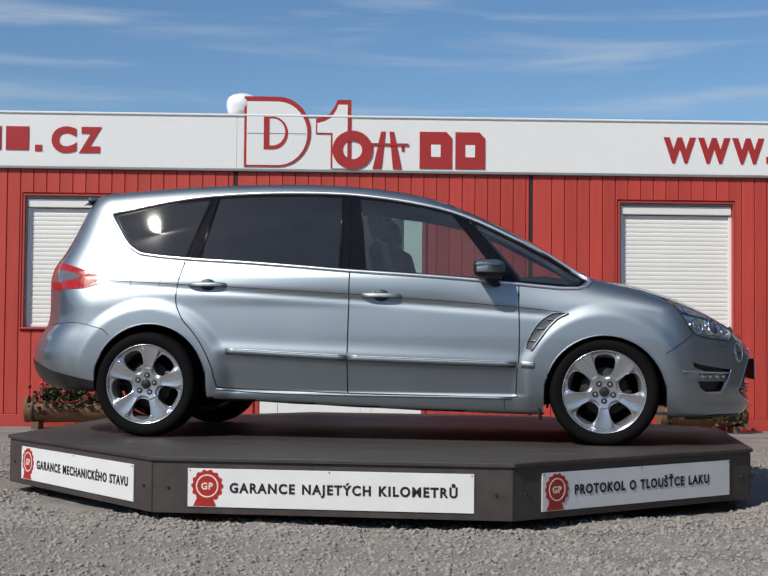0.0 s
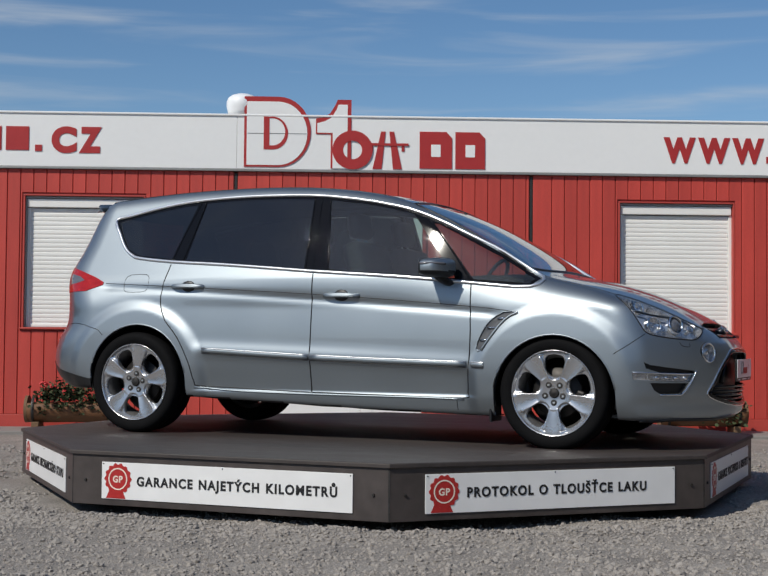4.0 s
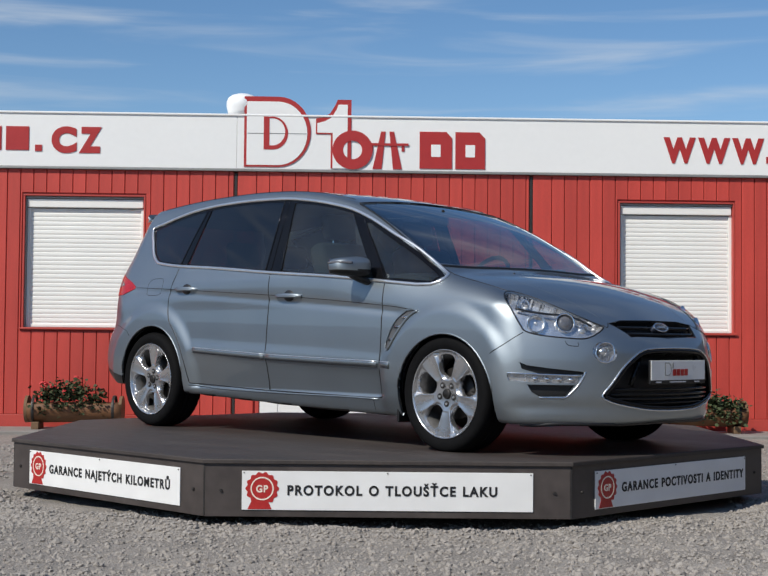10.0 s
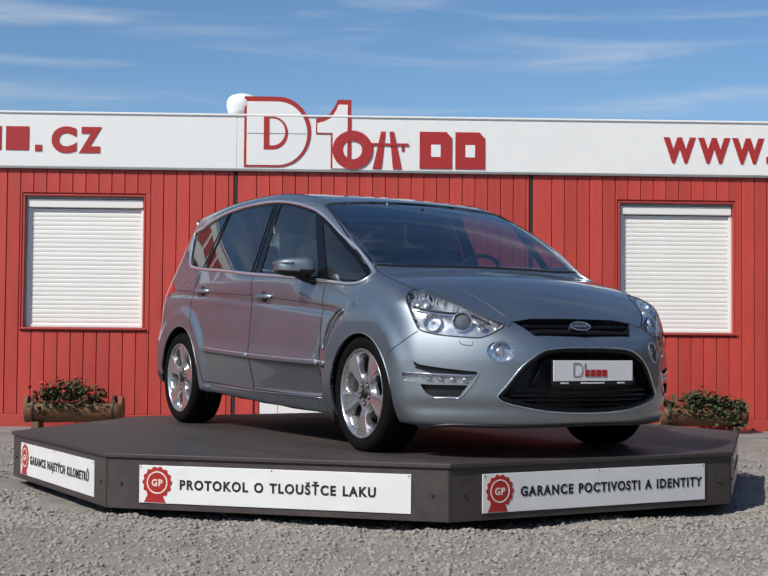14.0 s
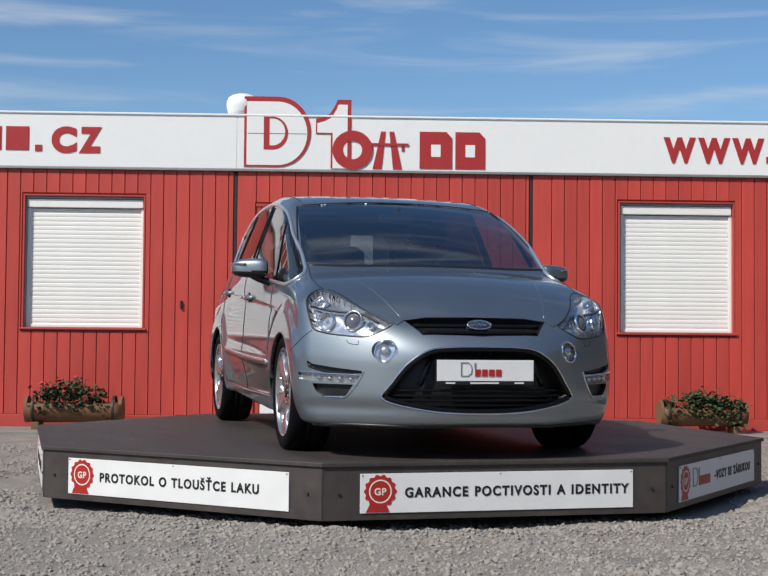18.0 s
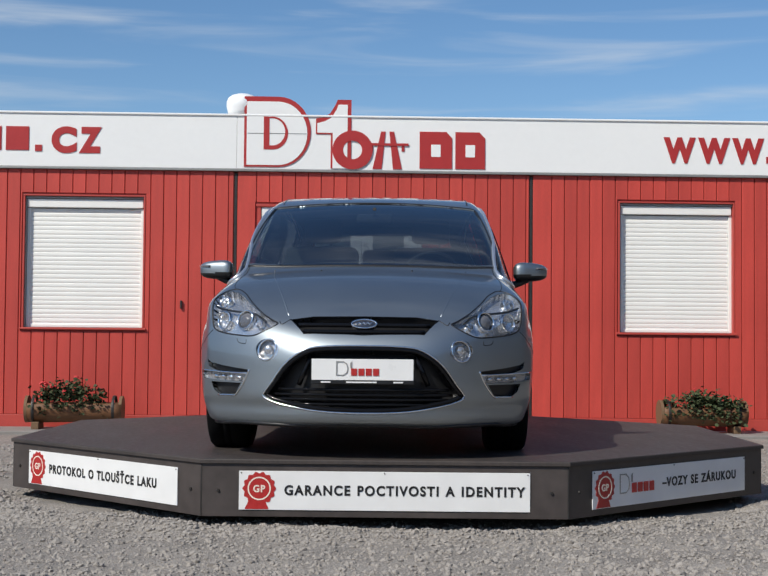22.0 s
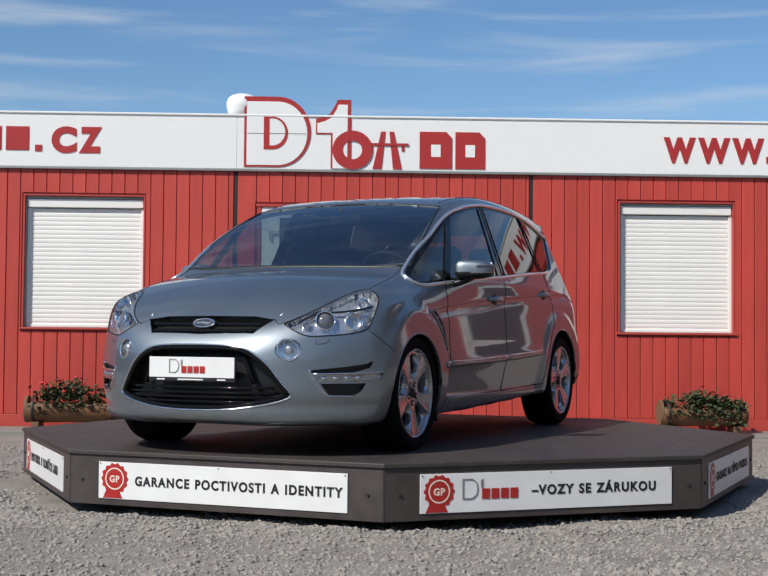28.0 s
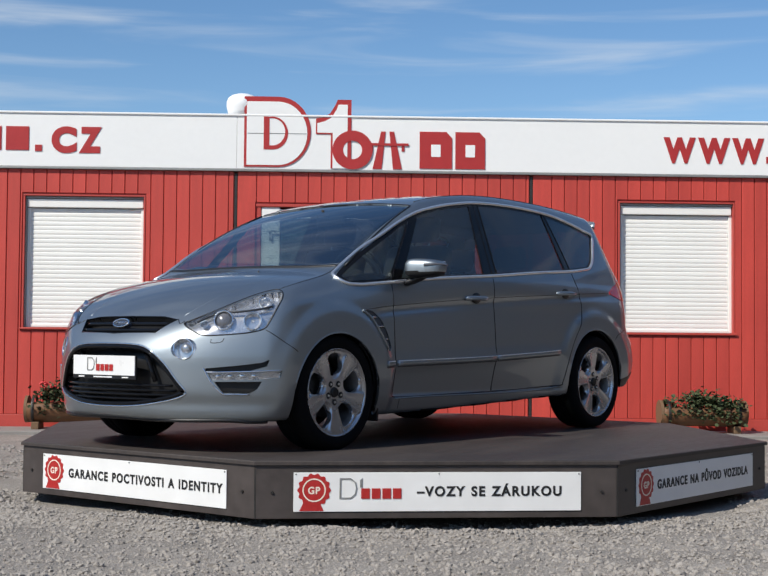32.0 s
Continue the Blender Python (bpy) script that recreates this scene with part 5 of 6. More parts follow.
FLAP = [(-1.411 + 0.098 * math.copysign(abs(math.cos(a)) ** 0.55, math.cos(a)), 0, 0.981 + 0.067 * math.copysign(abs(math.sin(a)) ** 0.55, math.sin(a))) for a in [math.pi * k / 12 for k in range(24)]]
FOG = [(2.27, -0.505 + 0.062 * math.cos(math.pi * k / 12), 0.560 + 0.056 * math.sin(math.pi * k / 12)) for k in range(24)]

always = lambda c, n: True
SKIN.cut("front_bumper", NOSE, SIDE, always)
SKIN.cut("rear_bumper", TAILBUMPER, SIDE, always)
SKIN.cut("bumper_valance", VALANCE, SIDE, always)
SKIN.cut("roof", ROOF, TOP, lambda c, n: n.z > 0.3 and c.z > 1.2)
SKIN.cut("windscreen", SCREEN, TOP, lambda c, n: n.z > 0.2 and c.z > 0.95)
SKIN.cut("bonnet", BONNET, TOP, lambda c, n: n.z > 0.2 and c.z > 0.6)
SKIN.cut("tailgate", TAILGATE, FACE, lambda c, n: n.x < -0.3 and c.x < -1.7)
SKIN.cut("rear_window", REARGLASS, FACE, lambda c, n: n.x < -0.3 and c.x < -1.7)
SKIN.cut("grille", both(GRILLE), FACE, lambda c, n: n.x > 0.15 and c.x > 1.9)
SKIN.cut("upper_grille", both(UPPER), FACE, lambda c, n: n.x > 0.1 and c.x > 1.9)
for s, tagname in ((-1, "r"), (1, "l")):
    on = lambda c, n, s=s: c.y * s > 0.3 and n.y * s > 0.12
    SKIN.cut("rear_door_" + tagname, mirror(REAR_DOOR, s), SIDE, on)
    SKIN.cut("front_door_" + tagname, mirror(FRONT_DOOR, s), SIDE, on)
    SKIN.cut("surround_" + tagname, mirror(DLO, s), SIDE, on)
    for key in GLASS:
        SKIN.cut(key + "_glass_" + tagname, mirror(GLASS[key], s), SIDE, on)
    SKIN.cut("vent_" + tagname, mirror(VENT, s), SIDE, on)
    SKIN.cut("flap_" + tagname, mirror(FLAP, s), SIDE, on) if s < 0 else None
    lampside = lambda c, n, s=s: c.y * s > 0.25 and c.x > 1.5
    SKIN.cut("tail_" + tagname, mirror(TAIL, s), SIDE, lambda c, n, s=s: c.y * s > 0.3 and c.x < -1.4)
    SKIN.cut("tail_clear_" + tagname, mirror(TAIL_IN, s), SIDE, lambda c, n, s=s: c.y * s > 0.3 and c.x < -1.4)
    SKIN.cut("lamp_" + tagname, smooth_loop(mirror(LAMP, s), 2), lamp_axes(s), lampside)
    SKIN.cut("fog_" + tagname, mirror(FOG, s), FACE, lambda c, n, s=s: c.y * s > 0.25 and c.x > 1.9)
    SKIN.cut("slot_" + tagname, mirror(SLOT, s), lamp_axes(s), lampside)
    SKIN.cut("drl_" + tagname, mirror(DRL, s), lamp_axes(s), lampside)
    SKIN.cut("lowslot_" + tagname, mirror(LOWSLOT, s), lamp_axes(s), lampside)
for ax, az, ar in ARCHES:
    ring = [(ax + ar * math.cos(math.pi * k / 32), 0, az + ar * math.sin(math.pi * k / 32)) for k in range(33)] + [(ax - ar - 0.006, 0, 0.0), (ax + ar + 0.006, 0, 0.0)]
    SKIN.cut("arch", ring, SIDE, lambda c, n: abs(c.y) > 0.60)
REG, PLACE = SKIN.groups()

# painted sheets and what belongs to them
under = [f for f in REG["body"] if f[2].z < -0.75]
shell = sheet("body", [f for f in REG["body"] if f[2].z >= -0.75], PAINT, CAR, "silver-blue painted body shell", depth=0.018)
sheet("underbody", under, BLACK, CAR, "black underside")
nose_part = sheet("front_bumper", REG["front_bumper"], PAINT, CAR, depth=0.018)
tailbump = sheet("rear_bumper", REG["rear_bumper"], PAINT, CAR, depth=0.015)
sheet("valance", REG["bumper_valance"], BLACK, tailbump, "black lower bumper", sink=-0.002)
sheet("roof", REG["roof"], PAINT, CAR, depth=0.012)
bonnet = sheet("bonnet", REG["bonnet"], PAINT, CAR, depth=0.02)
screen = sheet("windscreen", REG["windscreen"], GLASS_CLEAR, CAR, "blue-tinted windscreen", sink=0.004)
gate = sheet("tailgate", REG["tailgate"], PAINT, CAR, depth=0.015)
sheet("rear_window", REG["rear_window"], GLASS_REAR, gate, "dark tinted rear window", sink=0.003)


def seam(points, parent, r=0.0042, name="panel_gap", closed=False, mat=None, n=5, sink=0.0010, flat=1.0):
    pts = smooth_loop(points, n) if closed else smooth_path(points, n)
    return part(name, tube(onto_skin(pts, -sink), r, 6, closed=closed, flat=flat), mat or BLACK, parent, smooth=True)


def at_side(points, s, y=0.86):
    return [(x, s * y, z) for x, _, z in points]


def make_side(s):
    t = "r" if s < 0 else "l"
    on = lambda pts: mirror(pts, s)
    fd = sheet("front_door", REG["front_door_" + t], PAINT, CAR, depth=0.016)
    rd = sheet("rear_door", REG["rear_door_" + t], PAINT, CAR, depth=0.016)
    sheet("window_surround", REG["surround_" + t], GLOSSBLACK, CAR, "gloss black window pillars", sink=0.002)
    sheet("quarter_window", REG["quarter_glass_" + t], GLASS_DARK, CAR, "dark tinted rear quarter window", sink=0.004)
    sheet("window", REG["rear_glass_" + t], GLASS_DARK, rd, "dark tinted door window", sink=0.004)
    sheet("window", REG["front_glass_" + t], GLASS_TINT, fd, "lightly tinted door window", sink=0.004)
    sheet("corner_window", REG["small_glass_" + t], GLASS_TINT, CAR, "small front corner window", sink=0.004)
    part("chrome_trim", tube(onto_skin([v for v in smooth_loop(on(DLO), 3)], 0.003), 0.0105, 8, closed=True), SATIN, CAR, "chrome strip round the side windows", smooth=True)
    dividers = {"rear": [(-0.104, s * 0.86, 1.045), (-0.112, s * 0.80, 1.22), (-0.126, s * 0.70, 1.525)], "c": [(-1.156, s * 0.81, 1.12), (-1.10, s * 0.75, 1.30), (-1.02, s * 0.67, 1.512)]}
    for d in dividers.values():
        seam(d, CAR, r=0.0035, name="pillar_gap", mat=GLOSSBLACK)
    seam([(-1.075, s * 0.82, 1.118), (-1.03, s * 0.75, 1.30), (-0.985, s * 0.67, 1.518)], CAR, r=0.0045, name="window_seal", mat=GLOSSBLACK)
    seam([(-0.158, s * 0.86, 1.048), (-0.165, s * 0.78, 1.28), (-0.178, s * 0.69, 1.522)], CAR, r=0.0045, name="window_seal", mat=GLOSSBLACK)
    seam([(0.000, s * 0.87, 1.038), (-0.03, s * 0.78, 1.27), (-0.066, s * 0.70, 1.502)], CAR, r=0.0045, name="window_seal", mat=GLOSSBLACK)
    seam([(0.937, s * 0.86, 0.97), (0.80, s * 0.80, 1.15), (0.63, s * 0.73, 1.345)], CAR, r=0.0045, name="window_seal", mat=GLOSSBLACK)
    seam(at_side(REAR_DOOR[3:], s), CAR)
    seam(at_side(FRONT_DOOR[3:5], s), CAR, n=24)
    seam(at_side(FRONT_DOOR[4:] + [(0.942, 0, 0.80), (0.939, 0, 0.955)], s), CAR)
    seam([(1.812, s * 0.93, 0.548), (1.888, s * 0.894, 0.598), (1.973, s * 0.828, 0.664)], CAR, r=0.0028)
    seam([(-2.15, s * 0.66, 0.708), (-2.0, s * 0.82, 0.712), (-1.855, s * 0.911, 0.713), (-1.683, s * 0.938, 0.677), (-1.625, s * 0.937, 0.632)], CAR, r=0.0028)
    # thin black tube that draws the shade under the body crease
    seam([(-1.66, s * 0.83, 0.978), (-1.2, s * 0.87, 0.955), (-0.6, s * 0.89, 0.922), (-0.04, s * 0.90, 0.888), (0.5, s * 0.90, 0.850), (0.945, s * 0.90, 0.816), (1.2, s * 0.90, 0.793)], CAR, r=0.0022, name="crease_shade", mat=BLACK, n=10, sink=0.0006)
    # sill moulding and its joint
    part("sill_edge", tube(onto_skin(smooth_path([(-0.93, s * 0.89, 0.300), (-0.4, s * 0.88, 0.285), (0.3, s * 0.88, 0.275), (0.90, s * 0.88, 0.264)], 8), 0.001), 0.006, 8), PAINT, CAR, smooth=True)
    seam([(0.855, s * 0.87, 0.262), (0.857, s * 0.86, 0.20)], CAR, r=0.0026)
    # rub strips; a bright bar paints in the highlight along their top edge
    for owner, pts in ((rd, [(-0.868, 0.555), (-0.5, 0.537), (-0.114, 0.520)]), (fd, [(-0.100, 0.519), (0.4, 0.504), (0.925, 0.492)]), (CAR, [(0.960, 0.491), (1.0, 0.489), (1.036, 0.488)])):
        line = onto_skin(smooth_path([(x, s * 0.905, z - 0.014) for x, z in pts], 8), 0.002)
        part("rub_strip", tube(line, 0.008, 10, flat=2.2), PAINT, owner, "body-coloured rub strip", smooth=True)
        part("strip_insert", tube([p + Vector((0, s * 0.006, 0.013)) for p in line], 0.0040, 6), SATIN, owner, "bright strip insert", smooth=True)
        part("strip_shadow_gap", tube([p + Vector((0, s * 0.001, -0.021)) for p in line], 0.0024, 6), BLACK, owner, smooth=True)
    # handles
    for owner, x0, x1, z in ((rd, -1.112, -0.882, 0.951), (fd, -0.012, 0.218, 0.887)):
        n = onto_skin([((x0 + x1) / 2, s * 0.89, z)], 0.0)[0]
        bm = bmesh.new()
        bmesh.ops.create_uvsphere(bm, u_segments=24, v_segments=12, radius=1.0, matrix=Matrix.Translation(n) @ Matrix.Diagonal((0.052, 0.012, 0.036, 1)))
        cup = part("handle_cup", bm, BLACK, owner, "dark recess behind the handle", smooth=True)
        pts = [(x0, n.y - s * 0.004, z - 0.001), (x0 + 0.02, n.y + s * 0.014, z), (x0 + 0.07, n.y + s * 0.024, z + 0.001), (x1 - 0.07, n.y + s * 0.024, z + 0.001), (x1 - 0.02, n.y + s * 0.014, z - 0.002), (x1, n.y - s * 0.004, z - 0.004)]
        part("door_handle", tube(smooth_path(pts, 5), 0.0135, 10, flat=1.15), PAINT, owner, "body-coloured grip handle", smooth=True)
        part("handle_strip", tube([Vector(p) + Vector((0, s * 0.009, -0.006)) for p in smooth_path(pts[1:-1], 5)], 0.006, 6), PAINT, owner, "handle strip", smooth=True)
    # wing vent
    vent = sheet("wing_vent", REG["vent_" + t], VENTGREY, CAR, "dark grey wing vent", sink=0.005, depth=-0.005)
    seam(at_side(VENT, s, 0.91), vent, r=0.0024, name="vent_rim", closed=True, mat=PAINT, n=2, sink=-0.001)
    seam(at_side(VENT[5:] + VENT[:1], s, 0.91), vent, r=0.008, name="vent_lip", mat=PAINT, n=6, sink=-0.003)
    for xa, za, xb, zb in ((1.008, 0.620, 1.060, 0.626), (1.050, 0.695, 1.115, 0.700), (1.112, 0.752, 1.168, 0.755)):
        part("vent_blade", tube(onto_skin([(xa, s * 0.91, za), ((xa + xb) / 2, s * 0.915, (za + zb) / 2), (xb, s * 0.92, zb)], 0.001), 0.0055, 6), CHROME, vent, "chrome vent blade", smooth=True)
    # tail lamp
    tail = sheet("tail_lamp", REG["tail_" + t], RED_LENS, CAR, "red tail lamp with smoked centre", sink=-0.004, depth=0.012)
    sheet("clear_lens", REG["tail_clear_" + t], SMOKE_LENS, tail, "smoked grey lens", sink=-0.0045)
    if s < 0:
        flap = sheet("fuel_flap", REG["flap_r"], PAINT, CAR, depth=0.01)
        seam(at_side(FLAP, s, 0.86), flap, r=0.0024, closed=True, n=1)
    # headlamp
    lamp = sheet("headlamp", REG["lamp_" + t], LENS, CAR, "clear headlamp with chrome reflectors", sink=0.001)
    housing = sheet("reflector_bowl", REG["lamp_" + t], REFLECTOR, lamp, "bright lamp bowl", sink=0.036, depth=-0.032, inset=0.97)
    part("lamp_seal", tube(onto_skin(smooth_loop(on(LAMP), 4), -0.001), 0.0042, 6, closed=True), BLACK, lamp, smooth=True)
    ax = Vector((0.80, 0.60 * s, 0.02)).normalized()
    for (px, py, pz), r, kind in (((2.019, -0.772, 0.715), 0.043, "ring"), ((2.116, -0.645, 0.718), 0.046, "eye"), ((1.925, -0.773, 0.806), 0.030, "dim"), ((2.175, -0.560, 0.690), 0.018, "dim")):
        p = onto_skin([(px, -py if s > 0 else py, pz)], 0.0)[0]
        face = (ax + Vector(skin_normal(np.array([tuple(p)]))[0])).normalized()
        m = Matrix.Translation(p - face * 0.022) @ face.to_track_quat("Z", "Y").to_matrix().to_4x4()
        part("lamp_bezel", lathe([(r * 1.16, -0.02), (r * 1.18, 0.010), (r * 1.08, 0.016), (r, 0.006), (r * 0.93, -0.012)], 32, m), CHROME, lamp, "chrome lamp ring", smooth=True)
        if kind == "eye":
            part("projector_lens", lathe([(r * 0.93, -0.012), (r * 0.86, 0.004), (r * 0.6, 0.014), (r * 0.3, 0.018), (0.0005, 0.019)], 32, m), SMOKE_LENS, lamp, "dark projector lens", smooth=True)
        else:
            part("reflector", lathe([(r * 0.93, -0.012), (r * 0.6, -0.024), (r * 0.25, -0.030), (r * 0.22, -0.008), (0.0005, -0.006)], 32, m), REFLECTOR, lamp, "lamp reflector", smooth=True)
    brow = onto_skin([(1.895, -0.80 * -s, 0.775), (1.975, -0.76 * -s, 0.765), (2.05, -0.69 * -s, 0.762), (2.10, -0.63 * -s, 0.775), (2.14, -0.57 * -s, 0.752), (2.19, -0.52 * -s, 0.705)], -0.007)
    part("lamp_brow", tube(smooth_path(brow, 5), 0.006, 8), BLACK, lamp, smooth=True)
    # washer cover
    seam([(2.138, s * 0.678, 0.617), (2.150, s * 0.665, 0.596), (2.186, s * 0.627, 0.592), (2.186, s * 0.627, 0.612)], nose_part, r=0.0024)
    # round fog lamp
    fog = sheet("fog_lamp", REG["fog_" + t], LENS, CAR, "round clear fog lamp with chrome ring", sink=0.002)
    sheet("fog_bowl", REG["fog_" + t], REFLECTOR, fog, sink=0.035, depth=-0.034, inset=0.96)
    part("fog_ring", tube(onto_skin(smooth_loop(on(FOG), 1), 0.0), 0.0048, 8, closed=True), CHROME, fog, "chrome ring", smooth=True)
    p = onto_skin([(2.27, s * 0.505, 0.56)], 0.0)[0]
    m = Matrix.Translation(p + Vector((-0.02, -s * 0.008, 0))) @ pose(0, 0, 0, 0, 90, 14 * s)
    part("fog_bulb", lathe([(0.026, -0.01), (0.024, 0.006), (0.012, 0.012), (0.0005, 0.013)], 20, m), REFLECTOR, fog, smooth=True)
    # slots and day lights in the bumper corner
    slot = sheet("bumper_slot", REG["slot_" + t], BLACK, nose_part, "black bumper slot", sink=0.022, depth=-0.022)
    low = sheet("bumper_slot", REG["lowslot_" + t], BLACK, nose_part, "black lower bumper slot", sink=0.026, depth=-0.026)
    day = sheet("day_light", REG["drl_" + t], LENS, CAR, "clear strip of day running lights", sink=0.0)
    sheet("strip_back", REG["drl_" + t], REFLECTOR, day, sink=0.016, depth=-0.016)
    for k in range(4):
        q = onto_skin([(2.035 + 0.044 * k, s * (0.80 - 0.046 * k), 0.416 - 0.001 * k)], -0.006)[0]
        bm = bmesh.new()
        bmesh.ops.create_uvsphere(bm, u_segments=12, v_segments=8, radius=1.0, matrix=Matrix.Translation(q) @ Matrix.Rotation(s * 0.72, 4, "Z") @ Matrix.Diagonal((0.010, 0.016, 0.011, 1)))
        part("led_cup", bm, CHROME, day, smooth=True)
    part("chrome_hook", tube(onto_skin(smooth_path(on([(1.918, -0.896, 0.446), (2.06, -0.78, 0.440), (2.208, -0.615, 0.434)]), 6), 0.001), 0.0045, 8), CHROME, nose_part, "chrome edge strip", smooth=True)
    part("chrome_hook", tube(onto_skin(smooth_path(on([(2.218, -0.602, 0.455), (2.196, -0.632, 0.390), (2.155, -0.682, 0.322), (2.12, -0.72, 0.317), (2.050, -0.785, 0.317)]), 6), 0.001), 0.0048, 8), CHROME, nose_part, "chrome edge strip", smooth=True)
    # mirror
    mir = empty("door_mirror", parent=CAR)
    tagged(mir, "silver door mirror with black foot")
    bm = bmesh.new()
    bmesh.ops.create_uvsphere(bm, u_segments=40, v_segments=24, radius=1.0)
    for v in bm.verts:
        c = v.co
        q = Vector([math.copysign(abs(a) ** 0.62, a) for a in c])
        v.co = Vector((0.765 + q.x * 0.078 * (1.0 - 0.12 * q.y) - 0.03 * q.y, s * (0.985 + q.y * 0.108), 1.047 + q.z * 0.058 * (1 - 0.14 * q.y)))
    dark = [f for f in bm.faces if f.calc_center_median().z < 1.026 or f.calc_center_median().x < 0.70]
    me_verts, idx, fl = [], {}, []
    for f in dark:
        fl.append([idx.setdefault(v, len(idx)) for v in f.verts])
    low_shell = raw("mirror_base", [tuple(v.co) for v in idx], fl, BLACK, mir, "black mirror underside", smooth=True)
    bmesh.ops.delete(bm, geom=dark, context="FACES")
    part("mirror_cap", bm, PAINT, mir, "body-coloured mirror cap", smooth=True)
    foot = [(0.80, s * 0.845, 0.955), (0.79, s * 0.885, 0.968), (0.775, s * 0.93, 0.985), (0.765, s * 0.97, 1.005)]
    part("mirror_foot", tube(smooth_path(foot, 4), 0.036, 12, flat=0.62), BLACK, mir, smooth=True)
    part("turn_signal", tube(smooth_path([(0.70, s * 1.090, 1.066), (0.745, s * 1.088, 1.068), (0.80, s * 1.066, 1.068), (0.835, s * 1.02, 1.066)], 4), 0.008, 8), SMOKE_LENS, mir, "clear mirror repeater", smooth=True)
    part("mirror_glass", box((0.004, 0.17, 0.088), (0.688, s * 0.985, 1.048), 0.0015), CHROME, mir, "mirror glass")
    part("mud_flap", box((0.016, 0.19, 0.19), (1.068, s * 0.775, 0.235), 0.006), BLACK, CAR, "black mud flap behind the wheel")
    # wheel housings
    for axx, az, ar in ARCHES:
        bm = bmesh.new()
        rows = []
        for y, r in ((0.925, ar + 0.002), (0.90, ar + 0.010), (0.62, ar + 0.01), (0.60, 0.0)):
            row = []
            for k in range(25):
                hx = axx + r * math.cos(math.pi * k / 24 - (0.25 if k == 0 else 0) + (0.25 if k == 24 else 0))
                hz = az + r * math.sin(math.pi * k / 24) - (0.06 if k in (0, 24) else 0)
                row.append(bm.verts.new((hx, s * min(y, float(half_width(hx, hz)) - 0.008), hz)))
            rows.append(row)
        for a, b in zip(rows, rows[1:]):
            for k in range(24):
                bm.faces.new((a[k], a[k + 1], b[k + 1], b[k]))
        bmesh.ops.remove_doubles(bm, verts=bm.verts[:], dist=1e-5)
        part("wheel_housing", bm, BLACK, CAR, smooth=True)
        lip = [(axx + (ar + 0.001) * math.cos(math.pi * k / 24), s * 0.93, az + (ar + 0.001) * math.sin(math.pi * k / 24)) for k in range(1, 24)]
        part("arch_lip", tube(onto_skin(lip, -0.003), 0.006, 8), PAINT, CAR, smooth=True)


for s in (-1, 1):
    make_side(s)

# ---- nose details ----
gr = sheet("grille", REG["grille"], BLACK, CAR, "wide black lower grille in a chrome ring", sink=0.075, depth=-0.072, inset=0.97)
part("chrome_ring", tube(on_front(smooth_loop(both(GRILLE), 4), 0.001), 0.0046, 8, closed=True), CHROME, gr, "chrome grille ring", smooth=True)
part("grille_frame", tube(on_front(smooth_loop([(x, y * 0.965, 0.412 + (z - 0.412) * 0.93) for x, y, z in both(GRILLE)], 4), -0.008), 0.012, 8, closed=True), GLOSSBLACK, gr, smooth=True)
for z, half in ((0.276, 0.37), (0.302, 0.45), (0.330, 0.47), (0.358, 0.45)):
    pts = on_front([(2.42, half * k / 10, z) for k in range(-10, 11)], -0.022)
    part("grille_slat", tube(pts, 0.0055 if z < 0.4 else 0.008, 6, flat=1.4), GLOSSBLACK, gr, smooth=True)
for y in (-0.32, 0.32):
    part("grille_post", tube(on_front([(2.4, y * 1.08, 0.38), (2.4, y, 0.44), (2.4, y * 0.86, 0.55)], -0.040), 0.014, 8), GLOSSBLACK, gr, smooth=True)
ug = sheet("upper_grille", REG["upper_grille"], BLACK, CAR, "narrow black upper grille", sink=0.055, depth=-0.052, inset=0.97)
for z, half in ((0.664, 0.315), (0.700, 0.345)):
    part("grille_slat", tube(on_front([(2.28, half * k / 10, z) for k in range(-10, 11)], -0.012), 0.009, 8, flat=1.3), GLOSSBLACK, ug, smooth=True)
part("grille_edge", tube(on_front(smooth_loop(both(UPPER), 1), 0.0), 0.004, 6, closed=True), GLOSSBLACK, ug, smooth=True)
badge_p = on_front([(2.29, 0, 0.690)], 0.004)[0]
badge_m = Matrix.Translation(badge_p) @ pose(0, 0, 0, 0, 58, 0)
badge = part("badge", lathe([(0.0005, 0.012), (0.9, 0.010), (1.0, 0.004), (1.0, -0.02)], 40, badge_m @ Matrix.Diagonal((0.026, 0.064, 1, 1))), material("badge_blue", (0.03, 0.034, 0.05), rough=0.25, coat=0.6), CAR, "plain oval badge with chrome rim", smooth=True)
part("badge_rim", tube([badge_m @ Vector((0.026 * math.cos(a), 0.064 * math.sin(a), 0.010)) for a in [math.pi * k / 20 for k in range(40)]], 0.0042, 8, closed=True), CHROME, badge, smooth=True)
part("badge_stroke", tube([badge_m @ Vector((0.006 * math.sin(k * 1.2), -0.042 + 0.084 * k / 20, 0.013)) for k in range(21)], 0.0028, 6), CHROME, badge, smooth=True)
plate = empty("number_plate", parent=CAR)
tagged(plate, "white show plate with dealer mark")
part("plate_sheet", box((0.006, 0.520, 0.108), (2.396, -0.002, 0.463), 0.002), SIGNWHITE, plate)
part("plate_holder", box((0.014, 0.530, 0.130), (2.389, -0.002, 0.453), 0.004), BLACK, plate, "black plate holder")
